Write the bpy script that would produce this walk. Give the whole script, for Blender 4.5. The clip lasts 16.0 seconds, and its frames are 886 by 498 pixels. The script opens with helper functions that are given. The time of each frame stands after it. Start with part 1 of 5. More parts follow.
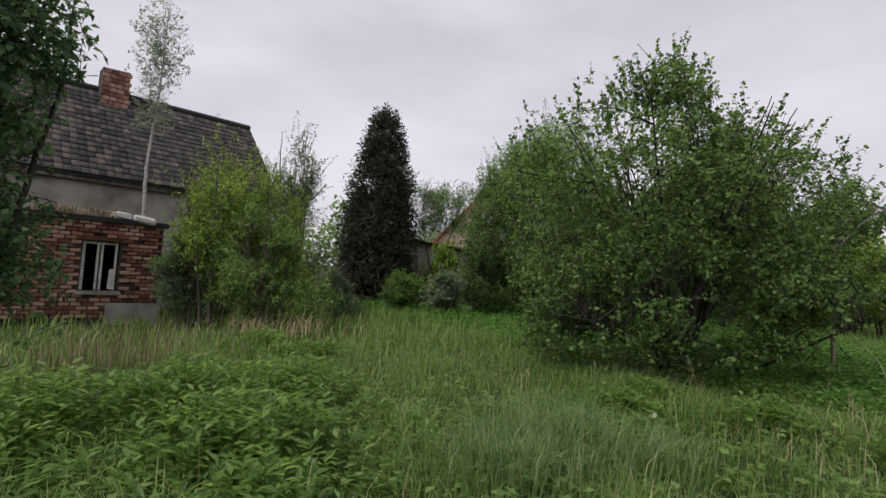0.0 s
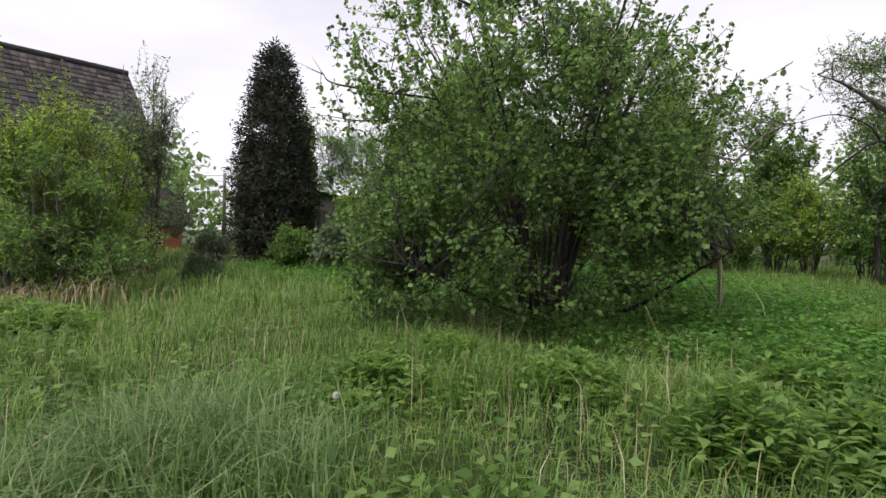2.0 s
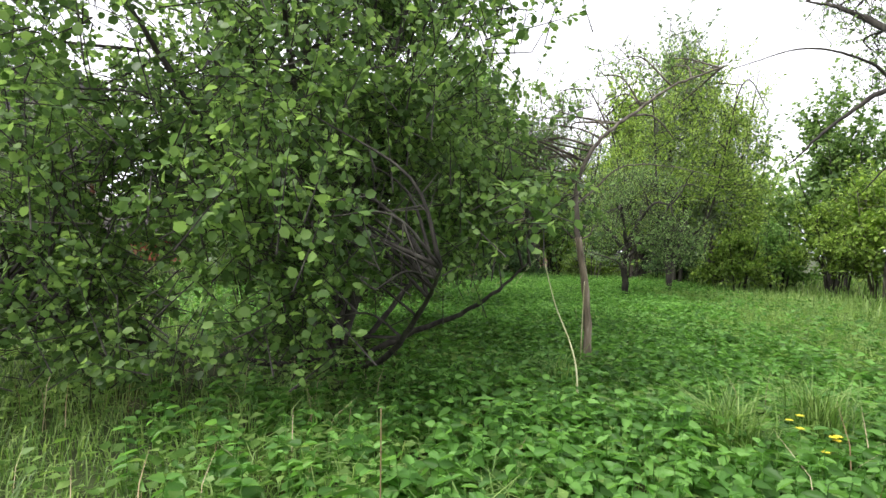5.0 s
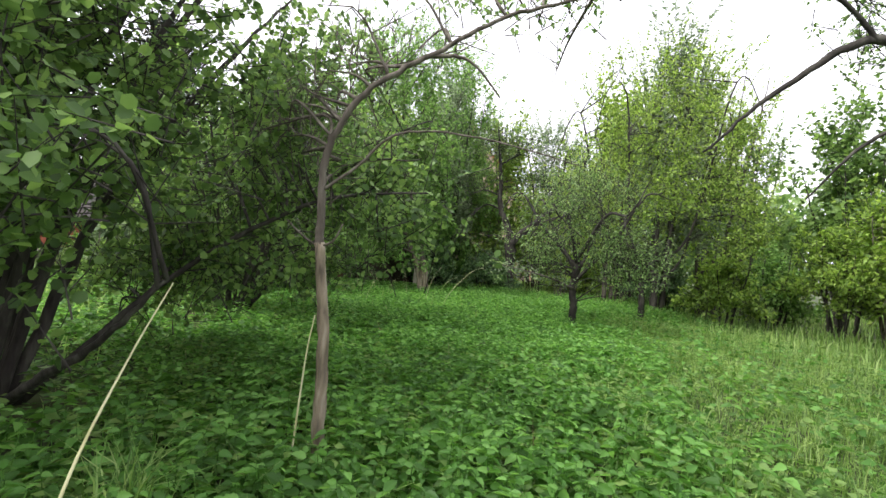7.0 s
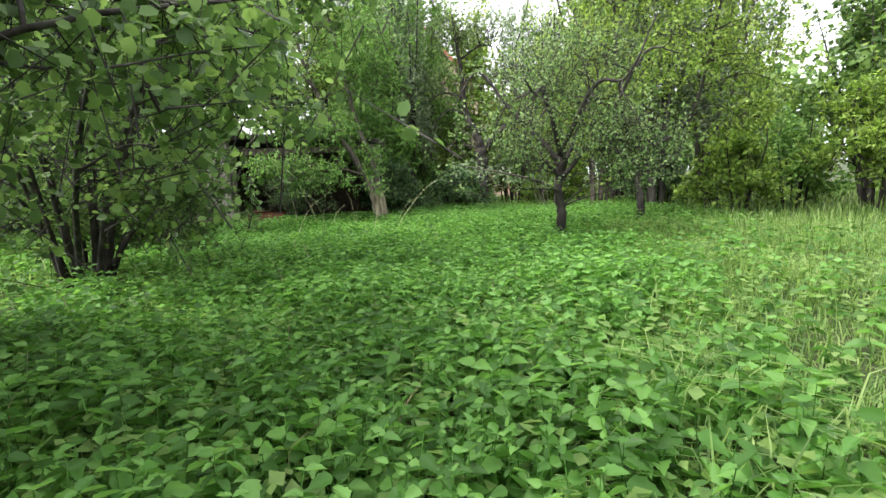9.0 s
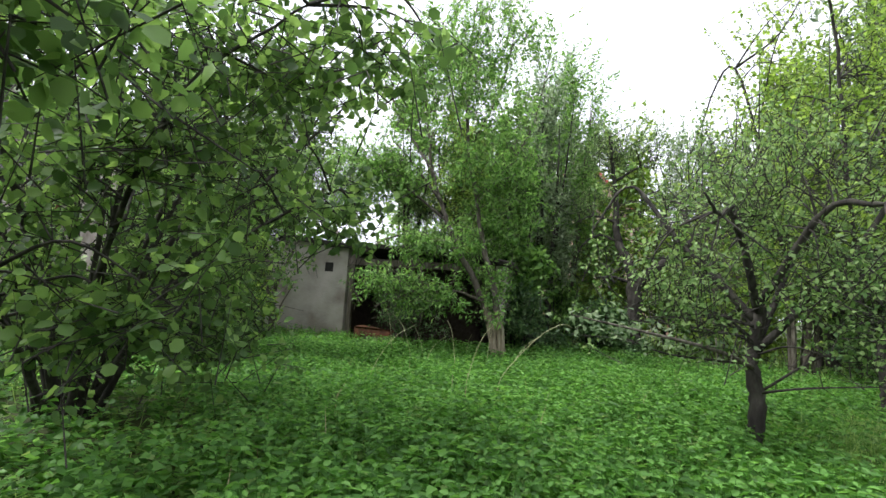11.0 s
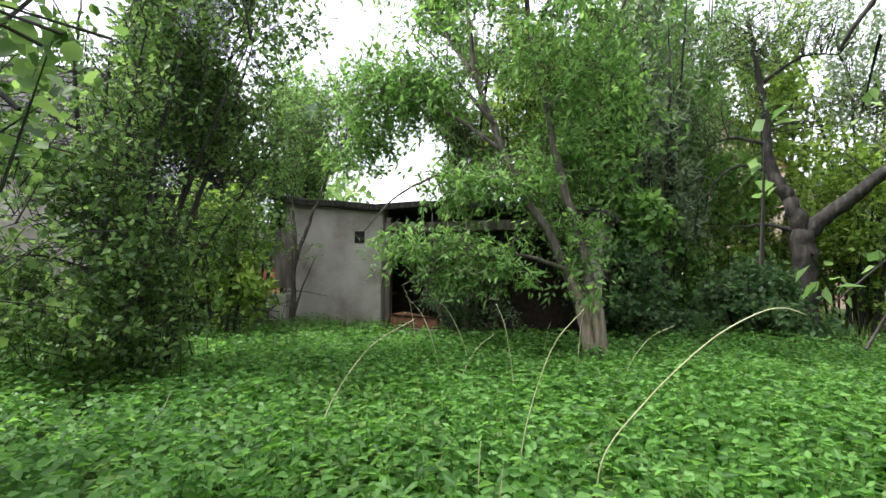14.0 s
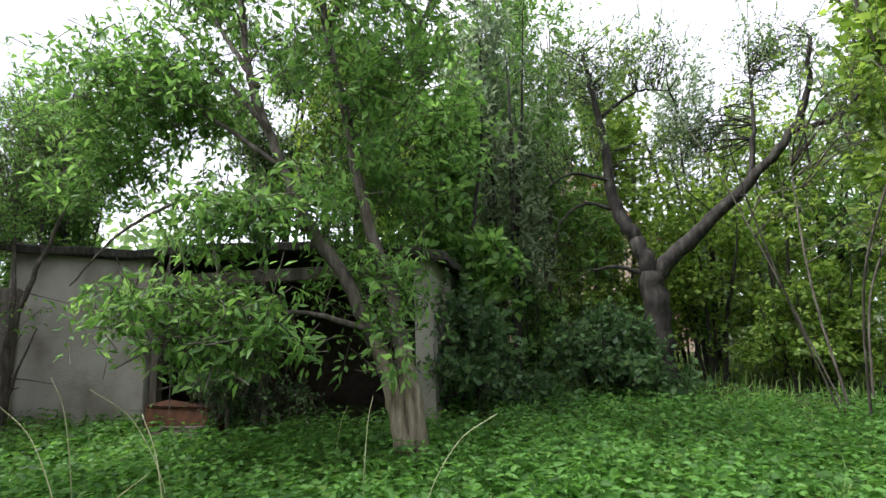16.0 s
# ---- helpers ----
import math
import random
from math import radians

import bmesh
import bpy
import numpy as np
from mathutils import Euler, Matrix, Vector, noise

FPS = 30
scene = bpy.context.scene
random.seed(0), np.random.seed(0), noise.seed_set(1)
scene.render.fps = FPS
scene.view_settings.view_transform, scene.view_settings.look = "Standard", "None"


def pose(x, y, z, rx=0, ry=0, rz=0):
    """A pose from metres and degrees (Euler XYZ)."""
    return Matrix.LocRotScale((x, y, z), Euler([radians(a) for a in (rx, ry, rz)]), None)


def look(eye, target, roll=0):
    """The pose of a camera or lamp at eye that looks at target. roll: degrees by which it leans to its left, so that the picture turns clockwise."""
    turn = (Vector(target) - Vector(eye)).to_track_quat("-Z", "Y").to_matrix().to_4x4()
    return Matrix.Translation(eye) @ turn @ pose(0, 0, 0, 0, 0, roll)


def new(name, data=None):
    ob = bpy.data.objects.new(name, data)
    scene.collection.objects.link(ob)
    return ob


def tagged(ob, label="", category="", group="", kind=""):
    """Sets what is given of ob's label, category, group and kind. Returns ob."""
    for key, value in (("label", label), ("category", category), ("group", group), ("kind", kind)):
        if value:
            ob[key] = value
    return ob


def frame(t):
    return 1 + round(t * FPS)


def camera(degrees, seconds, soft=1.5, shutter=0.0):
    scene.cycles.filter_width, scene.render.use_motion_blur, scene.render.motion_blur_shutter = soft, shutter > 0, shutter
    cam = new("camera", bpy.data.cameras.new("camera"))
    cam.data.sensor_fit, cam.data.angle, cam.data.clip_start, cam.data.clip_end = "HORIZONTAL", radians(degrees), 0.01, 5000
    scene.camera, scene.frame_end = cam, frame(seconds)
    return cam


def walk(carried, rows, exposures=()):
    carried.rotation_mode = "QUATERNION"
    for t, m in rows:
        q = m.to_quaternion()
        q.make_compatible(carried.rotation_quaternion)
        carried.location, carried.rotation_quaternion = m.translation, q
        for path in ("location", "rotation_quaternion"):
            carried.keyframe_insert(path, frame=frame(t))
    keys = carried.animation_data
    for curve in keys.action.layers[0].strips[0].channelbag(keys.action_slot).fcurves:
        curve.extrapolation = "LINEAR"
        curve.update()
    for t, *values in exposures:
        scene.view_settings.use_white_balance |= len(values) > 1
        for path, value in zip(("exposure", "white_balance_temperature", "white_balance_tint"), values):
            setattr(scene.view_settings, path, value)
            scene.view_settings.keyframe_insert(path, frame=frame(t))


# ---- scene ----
PATH = [
    (0.0, -0.000, -0.000, 1.610, 92.83, -4.03, -0.20),
    (0.5, 0.648, 0.442, 1.588, 89.23, -4.30, 1.19),
    (1.0, 1.196, 0.976, 1.524, 89.51, -3.15, 0.15),
    (1.5, 1.876, 1.331, 1.470, 89.31, -0.00, -2.60),
    (2.0, 2.527, 1.721, 1.406, 88.48, -1.44, -3.77),
    (2.5, 3.172, 2.146, 1.428, 88.42, 0.99, -4.24),
    (3.0, 3.894, 2.508, 1.422, 90.49, -1.71, -2.49),
    (5.5, 7.600, 5.109, 1.425, 89.46, -2.20, 7.30),
    (6.0, 8.216, 5.696, 1.584, 87.56, -5.70, 7.38),
    (6.5, 8.741, 6.334, 1.549, 87.76, -7.34, 5.71),
    (7.0, 9.215, 6.907, 1.582, 90.46, -4.89, 7.9),
    (7.5, 9.450, 7.549, 1.627, 87.44, 3.60, 11.0),
    (8.0, 9.545, 8.327, 1.436, 83.43, -11.28, 8.70),
    (8.5, 9.469, 8.994, 1.266, 80.60, 0.29, 2.15),
    (11.0, 9.551, 12.155, 1.559, 95.36, -4.07, 22.33),
    (11.5, 9.458, 12.863, 1.640, 95.92, -2.73, 29.66),
    (12.0, 9.383, 13.586, 1.549, 96.85, -3.39, 36.54),
    (12.5, 9.197, 14.181, 1.498, 94.72, -0.65, 36.01),
    (13.0, 8.975, 14.889, 1.493, 90.38, -8.15, 31.19),
    (13.5, 8.678, 15.555, 1.386, 93.25, -2.86, 31.46),
    (14.0, 8.441, 16.182, 1.444, 92.52, -0.85, 32.90),
    (14.5, 8.263, 16.817, 1.404, 90.81, -0.00, 26.67),
    (15.0, 8.270, 17.333, 1.482, 90.46, -6.27, 19.92),
    (15.5, 8.377, 18.111, 1.355, 97.48, -5.95, 19.65),
    (16.0, 8.448, 18.690, 1.494, 98.93, 2.00, 19.44),
]
cam = camera(83.0, 16.0, soft=1.5)
EXPO = [(0.0, 0.38, 6500, 14), (1.0, 0.68, 6500, 14), (2.5, 0.93, 6500, 13), (3.5, 1.1, 6500, 11), (5.3, 1.9, 6500, 9), (7.0, 1.9, 6500, 10), (8.5, 2.4, 6450, 12),
        (11.0, 1.85, 6250, 8), (12.5, 1.95, 6200, 9), (14.0, 2.22, 6150, 12), (15.0, 2.2, 6150, 13), (16.0, 1.85, 6150, 12)]
walk(cam, [(t, pose(x, y, z, rx, ry, rz)) for t, x, y, z, rx, ry, rz in PATH], EXPO)

# ---- light: an overcast spring day ----
SUN_EL, SUN_AZ = radians(55), radians(-120)
world = bpy.data.worlds.new("overcast_sky")
scene.world = world
world.use_nodes = True
wn, wl = world.node_tree.nodes, world.node_tree.links
wn.clear()
w_out = wn.new("ShaderNodeOutputWorld")
w_bg = wn.new("ShaderNodeBackground")
w_sky = wn.new("ShaderNodeTexSky")
w_sky.sky_type = 'NISHITA'
w_sky.sun_disc = False
w_sky.sun_elevation, w_sky.sun_rotation = SUN_EL, SUN_AZ
w_co = wn.new("ShaderNodeTexCoord")
w_map = wn.new("ShaderNodeMapping")
w_map.inputs["Scale"].default_value = (1.0, 1.0, 3.2)
w_noise = wn.new("ShaderNodeTexNoise")
w_noise.inputs["Scale"].default_value = 1.7
w_noise.inputs["Detail"].default_value = 5
w_ramp = wn.new("ShaderNodeValToRGB")
w_ramp.color_ramp.elements[0].position, w_ramp.color_ramp.elements[0].color = 0.3, (4.3, 4.25, 4.75, 1)
w_ramp.color_ramp.elements[1].position, w_ramp.color_ramp.elements[1].color = 0.68, (6.2, 6.1, 6.45, 1)
w_mix = wn.new("ShaderNodeMixRGB")
w_mix.inputs[0].default_value = 0.94
wl.new(w_co.outputs["Generated"], w_map.inputs["Vector"])
wl.new(w_map.outputs["Vector"], w_noise.inputs["Vector"])
wl.new(w_noise.outputs["Fac"], w_ramp.inputs["Fac"])
wl.new(w_sky.outputs["Color"], w_mix.inputs[1])
wl.new(w_ramp.outputs["Color"], w_mix.inputs[2])
wl.new(w_mix.outputs["Color"], w_bg.inputs["Color"])
w_bg.inputs["Strength"].default_value = 0.1
wl.new(w_bg.outputs["Background"], w_out.inputs["Surface"])
sun_data = bpy.data.lights.new("sun", 'SUN')
sun_data.energy, sun_data.angle, sun_data.color = 1.5, radians(25), (1.0, 0.97, 0.92)
sun = new("sun", sun_data)
sun.matrix_world = look((0, 0, 30), (0 - 30 * math.sin(SUN_AZ) / math.tan(SUN_EL), 0 - 30 * math.cos(SUN_AZ) / math.tan(SUN_EL), 0))


# ---- materials ----
def material(name, stops, rough=0.8, scale=6.0, detail=6, bump=0.2, bump_scale=40.0, per=0.0, translucent=0.0, stretch=(1, 1, 1), spec=0.3):
    """Noise-coloured surface; per: how far each island or object differs; translucent: light through a leaf."""
    m = bpy.data.materials.new(name)
    m.use_nodes = True
    n, l = m.node_tree.nodes, m.node_tree.links
    b = n["Principled BSDF"]
    co = n.new("ShaderNodeTexCoord")
    mp = n.new("ShaderNodeMapping")
    mp.inputs["Scale"].default_value = stretch
    l.new(co.outputs["Object"], mp.inputs["Vector"])
    nz = n.new("ShaderNodeTexNoise")
    nz.inputs["Scale"].default_value, nz.inputs["Detail"].default_value = scale, detail
    l.new(mp.outputs["Vector"], nz.inputs["Vector"])
    ramp = n.new("ShaderNodeValToRGB")
    els = ramp.color_ramp.elements
    while len(els) < len(stops):
        els.new(0.5)
    for i, c in enumerate(stops):
        els[i].position = 0.28 + 0.44 * i / (len(stops) - 1)
        els[i].color = (*c, 1)
    fac = nz.outputs["Fac"]
    if per:
        geo, info = n.new("ShaderNodeNewGeometry"), n.new("ShaderNodeObjectInfo")
        add = n.new("ShaderNodeMath")
        add.operation = 'ADD'
        l.new(geo.outputs["Random Per Island"], add.inputs[0])
        l.new(info.outputs["Random"], add.inputs[1])
        fr = n.new("ShaderNodeMath")
        fr.operation = 'FRACT'
        l.new(add.outputs[0], fr.inputs[0])
        mx = n.new("ShaderNodeMixRGB")
        mx.inputs[0].default_value = per
        l.new(nz.outputs["Fac"], mx.inputs[1])
        l.new(fr.outputs[0], mx.inputs[2])
        fac = mx.outputs[0]
    l.new(fac, ramp.inputs["Fac"])
    l.new(ramp.outputs["Color"], b.inputs["Base Color"])
    b.inputs["Roughness"].default_value = rough
    b.inputs["Specular IOR Level"].default_value = spec
    if bump:
        n2 = n.new("ShaderNodeTexNoise")
        n2.inputs["Scale"].default_value, n2.inputs["Detail"].default_value = bump_scale, 4
        l.new(mp.outputs["Vector"], n2.inputs["Vector"])
        bp = n.new("ShaderNodeBump")
        bp.inputs["Strength"].default_value, bp.inputs["Distance"].default_value = bump, 0.02
        l.new(n2.outputs["Fac"], bp.inputs["Height"])
        l.new(bp.outputs["Normal"], b.inputs["Normal"])
    if translucent:
        tr = n.new("ShaderNodeBsdfTranslucent")
        hs = n.new("ShaderNodeHueSaturation")
        hs.inputs["Value"].default_value, hs.inputs["Saturation"].default_value, hs.inputs["Hue"].default_value = 1.5, 1.1, 0.49
        l.new(ramp.outputs["Color"], hs.inputs["Color"])
        l.new(hs.outputs["Color"], tr.inputs["Color"])
        ms = n.new("ShaderNodeMixShader")
        ms.inputs[0].default_value = translucent
        l.new(b.outputs[0], ms.inputs[1])
        l.new(tr.outputs[0], ms.inputs[2])
        l.new(ms.outputs[0], n["Material Output"].inputs["Surface"])
    return m


def leaf_mat(name, dark, mid, light, tr=0.5):
    return material(name, [(r * 1.05, g, b * 1.3) for r, g, b in (dark, mid, light)], rough=0.46, scale=0.9, bump=0, per=0.6, translucent=tr, spec=0.3)


M_hazel = leaf_mat("hazel_leaf", (0.058, 0.115, 0.026), (0.110, 0.204, 0.045), (0.207, 0.339, 0.077))
M_bright = leaf_mat("bright_leaf", (0.104, 0.190, 0.026), (0.194, 0.326, 0.051), (0.336, 0.489, 0.090))
M_dark = leaf_mat("dark_leaf", (0.045, 0.1, 0.03), (0.085, 0.165, 0.048), (0.15, 0.26, 0.08))
M_apple = leaf_mat("apple_leaf", (0.078, 0.155, 0.036), (0.15, 0.262, 0.064), (0.255, 0.38, 0.115))
M_maple = leaf_mat("maple_leaf", (0.075, 0.17, 0.03), (0.145, 0.29, 0.055), (0.25, 0.44, 0.1))
M_birch = leaf_mat("birch_leaf", (0.104, 0.163, 0.065), (0.169, 0.244, 0.103), (0.259, 0.339, 0.154))
M_conifer = material("conifer_spray", [(0.012, 0.025, 0.014), (0.03, 0.05, 0.028), (0.075, 0.06, 0.035)], rough=0.75, scale=0.8, bump=0, per=0.65)
M_nettle = leaf_mat("nettle_leaf", (0.052, 0.136, 0.019), (0.096, 0.238, 0.038), (0.181, 0.380, 0.070))
M_herb = leaf_mat("herb_leaf", (0.077, 0.163, 0.026), (0.129, 0.244, 0.045), (0.219, 0.353, 0.077))
M_grass = leaf_mat("grass_blade", (0.075, 0.15, 0.025), (0.155, 0.285, 0.055), (0.3, 0.43, 0.115))
M_tuft = leaf_mat("blue_grass_blade", (0.10, 0.19, 0.05), (0.17, 0.28, 0.08), (0.3, 0.41, 0.15))
M_dry = material("dry_stalk", [(0.2, 0.14, 0.075), (0.34, 0.26, 0.15), (0.48, 0.4, 0.26)], rough=0.8, scale=3, bump=0, per=0.6)
M_cane = material("pale_cane", [(0.3, 0.3, 0.13), (0.44, 0.44, 0.24), (0.5, 0.5, 0.32)], rough=0.6, scale=4, bump=0.1)
M_soil = material("meadow_soil", [(0.018, 0.028, 0.009), (0.04, 0.055, 0.016), (0.075, 0.085, 0.03)], rough=0.95, scale=0.7, detail=10, bump=0.9, bump_scale=9)
M_bark = material("bark", [(0.05, 0.042, 0.034), (0.1, 0.085, 0.068), (0.19, 0.17, 0.14)], rough=0.9, scale=14, bump=0.9, bump_scale=30, stretch=(1, 1, 0.25))
M_darkbark = material("dark_bark", [(0.018, 0.016, 0.014), (0.04, 0.035, 0.03), (0.085, 0.08, 0.066)], rough=0.9, scale=12, bump=1.0, bump_scale=24, stretch=(1, 1, 0.3))
M_peeled = material("peeled_trunk", [(0.07, 0.056, 0.04), (0.2, 0.165, 0.115), (0.33, 0.29, 0.225)], rough=0.85, scale=20, bump=0.9, bump_scale=30, stretch=(1, 1, 0.15))
M_birchbark = material("birch_bark", [(0.12, 0.11, 0.1), (0.42, 0.4, 0.36), (0.55, 0.53, 0.48)], rough=0.7, scale=9, bump=0.3, stretch=(0.4, 0.4, 2))
M_brick = material("old_brick", [(0.16, 0.07, 0.05), (0.31, 0.145, 0.1), (0.45, 0.29, 0.22)], rough=0.95, scale=5, bump=0.9, bump_scale=22, per=0.6)
# brickwork mortar; its dark tone also stands in for shade inside the shed
M_mortar = material("old_mortar_and_shed_shade", [(0.05, 0.035, 0.028), (0.1, 0.08, 0.065)], rough=0.95, scale=8, bump=0.8)
M_plaster = material("stained_plaster", [(0.2, 0.175, 0.14), (0.36, 0.33, 0.28), (0.47, 0.44, 0.39)], rough=0.9, scale=1.3, detail=9, bump=0.35, bump_scale=14)
M_concrete = material("old_concrete", [(0.2, 0.18, 0.16), (0.33, 0.31, 0.28), (0.42, 0.4, 0.37)], rough=0.9, scale=2.5, bump=0.5)
M_shed = material("grey_render", [(0.19, 0.165, 0.13), (0.4, 0.37, 0.31), (0.52, 0.49, 0.43)], rough=0.9, scale=1.1, detail=9, bump=0.5, bump_scale=18)
M_peel = material("peeling_whitewash", [(0.1, 0.085, 0.07), (0.42, 0.4, 0.37), (0.6, 0.58, 0.55)], rough=0.85, scale=4, bump=0.5, stretch=(1, 1, 0.3))
M_tile = material("roof_tile", [(0.022, 0.021, 0.021), (0.05, 0.046, 0.044), (0.11, 0.088, 0.076)], rough=0.85, scale=1.1, detail=8, bump=0.5, per=0.45)
M_redtile = material("red_tile", [(0.35, 0.08, 0.06), (0.5, 0.14, 0.11)], rough=0.8, scale=2, bump=0.3)
M_wood = material("grey_wood", [(0.07, 0.058, 0.045), (0.15, 0.125, 0.1), (0.26, 0.23, 0.2)], rough=0.85, scale=6, bump=0.6, stretch=(1, 1, 0.15))
M_whitewood = material("flaked_white_paint", [(0.3, 0.27, 0.24), (0.6, 0.58, 0.55), (0.7, 0.68, 0.65)], rough=0.7, scale=9, bump=0.3)
M_stone = material("pale_stone", [(0.4, 0.38, 0.35), (0.62, 0.6, 0.57)], rough=0.85, scale=4, bump=0.5)
M_black = material("dark_interior", [(0.01, 0.009, 0.008), (0.03, 0.027, 0.024)], rough=0.95, scale=3, bump=0.2)
M_farplaster = material("far_plaster", [(0.36, 0.27, 0.2), (0.46, 0.36, 0.28), (0.42, 0.22, 0.17)], rough=0.9, scale=0.6, detail=8, bump=0.2)
M_redwall = material("red_brick_wall", [(0.3, 0.085, 0.05), (0.42, 0.14, 0.085)], rough=0.9, scale=3, bump=0.4, per=0.5)
M_petal = material("white_petal", [(0.6, 0.58, 0.52), (0.75, 0.74, 0.7)], rough=0.7, scale=5, bump=0)
M_yellow = material("yellow_petal", [(0.6, 0.5, 0.03), (0.75, 0.65, 0.06)], rough=0.6, scale=5, bump=0)
M_lilac = material("lilac_flower", [(0.27, 0.22, 0.38), (0.42, 0.36, 0.52), (0.55, 0.5, 0.62)], rough=0.7, scale=5, bump=0, per=0.6)
M_rust = material("rusty_iron", [(0.05, 0.025, 0.015), (0.14, 0.06, 0.03)], rough=0.9, scale=8, bump=0.4)
M_wire = material("wire", [(0.12, 0.12, 0.13), (0.16, 0.16, 0.17)], rough=0.6, bump=0)
rng = np.random.default_rng(7)


# ---- geometry helpers ----
def ground_z(x, y):
    x, y = np.asarray(x, float), np.asarray(y, float)
    s = np.clip((-3.0 - x) / 4.0, 0, 1)
    dip = s * s * (3 - 2 * s) * np.clip((26 - y) / 6, 0, 1)
    return -0.5 * dip + 0.05 * np.sin(x * 0.9 + 1.3) * np.cos(y * 0.7) + 0.03 * np.sin(2.3 * x + y * 1.9)


def link_mesh(name, verts, faces, mat, parent=None, label="", smooth=False):
    """One mesh object from an array of places and arrays of same-length faces."""
    me = bpy.data.meshes.new(name)
    verts = np.asarray(verts, np.float32)
    groups = [np.asarray(f, np.int32) for f in (faces if isinstance(faces, list) else [faces]) if len(f)]
    me.vertices.add(len(verts))
    me.vertices.foreach_set("co", verts.ravel())
    loops = np.concatenate([g.ravel() for g in groups])
    totals = np.concatenate([np.full(len(g), g.shape[1], np.int32) for g in groups])
    me.loops.add(len(loops))
    me.loops.foreach_set("vertex_index", loops)
    me.polygons.add(len(totals))
    me.polygons.foreach_set("loop_start", np.concatenate([[0], np.cumsum(totals)[:-1]]).astype(np.int32))
    me.polygons.foreach_set("loop_total", totals)
    if smooth:
        me.polygons.foreach_set("use_smooth", np.ones(len(totals), bool))
    me.update(calc_edges=True)
    me.materials.append(mat)
    ob = new(name, me)
    if parent:
        ob.parent = parent
    if label:
        tagged(ob, label)
    return ob


def part(name, bm, mat, parent=None, label=""):
    me = bpy.data.meshes.new(name)
    bm.to_mesh(me)
    bm.free()
    me.materials.append(mat)
    ob = new(name, me)
    if parent:
        ob.parent = parent
    if label:
        tagged(ob, label)
    return ob


def box(lo, hi, bevel=0.0, jitter=0.0, seed=0):
    bm = bmesh.new()
    bmesh.ops.create_cube(bm, size=1)
    for v in bm.verts:
        for k in range(3):
            v.co[k] = lo[k] + (v.co[k] + 0.5) * (hi[k] - lo[k])
    if bevel:
        bmesh.ops.bevel(bm, geom=bm.edges[:], offset=bevel, segments=1, affect='EDGES')
    if jitter:
        r = random.Random(seed)
        for v in bm.verts:
            v.co += Vector((r.uniform(-1, 1), r.uniform(-1, 1), r.uniform(-1, 1))) * jitter
    return bm


def thing(name, place, label, category, group="", yaw=0.0):
    e = new(name)
    e.matrix_world = pose(*place, 0, 0, yaw)
    return tagged(e, label, category, group)


def unit(v):
    return v / np.maximum(np.linalg.norm(v, axis=-1, keepdims=True), 1e-9)


LEAF_ROUND = (np.array([(0, 0, 0), (.22, .36, .06), (.68, .4, .03), (1, 0, -.14), (.68, -.4, .03), (.22, -.36, .06)]),
              [np.array([(0, 3, 2, 1), (0, 5, 4, 3)])])
_edge = [(.1, .17, .05), (.24, .31, .1), (.29, .25, .08), (.48, .29, .08), (.53, .21, .05), (.74, .17, 0), (.78, .11, -.03)]
LEAF_NETTLE = (np.array([(0, 0, 0)] + _edge + [(1, 0, -.18)] + [(x, -y, z) for x, y, z in _edge[::-1]]),
               [np.array([list(range(8, -1, -1)), [0, 15, 14, 13, 12, 11, 10, 9, 8]])])
LEAF_BROAD = (np.array([(0, 0, 0), (.38, .34, .06), (1, 0, -.15), (.38, -.34, .06)]), [np.array([(0, 2, 1), (0, 3, 2)])])
LEAF_LANCE = (np.array([(0, 0, 0), (.4, .2, .06), (1, 0, -.15), (.4, -.2, .06)]), [np.array([(0, 2, 1), (0, 3, 2)])])
LEAF_OVATE = (np.array([(0, 0, 0), (.3, .31, .06), (1, 0, -.2), (.3, -.31, .06), (.55, 0, -.02)]), [np.array([(0, 4, 1), (4, 2, 1), (0, 3, 4), (3, 2, 4)])])
LEAF_NEEDLE = (np.array([(0, 0, 0), (.5, .14, .05), (1, 0, 0), (.5, -.14, .05)]), [np.array([(0, 2, 1), (0, 3, 2)])])


def leaves(place, heading, normal, size, shape):
    """Many leaves as one set of places and faces."""
    tv, tf = shape
    x = unit(heading)
    y = unit(np.cross(normal, x))
    z = np.cross(x, y)
    v = place[:, None] + size[:, None, None] * (tv[None, :, 0:1] * x[:, None] + tv[None, :, 1:2] * y[:, None] + tv[None, :, 2:3] * z[:, None])
    off = (np.arange(len(place)) * len(tv))[:, None, None]
    return v.reshape(-1, 3), [(f[None] + off).reshape(-1, f.shape[1]) for f in tf]


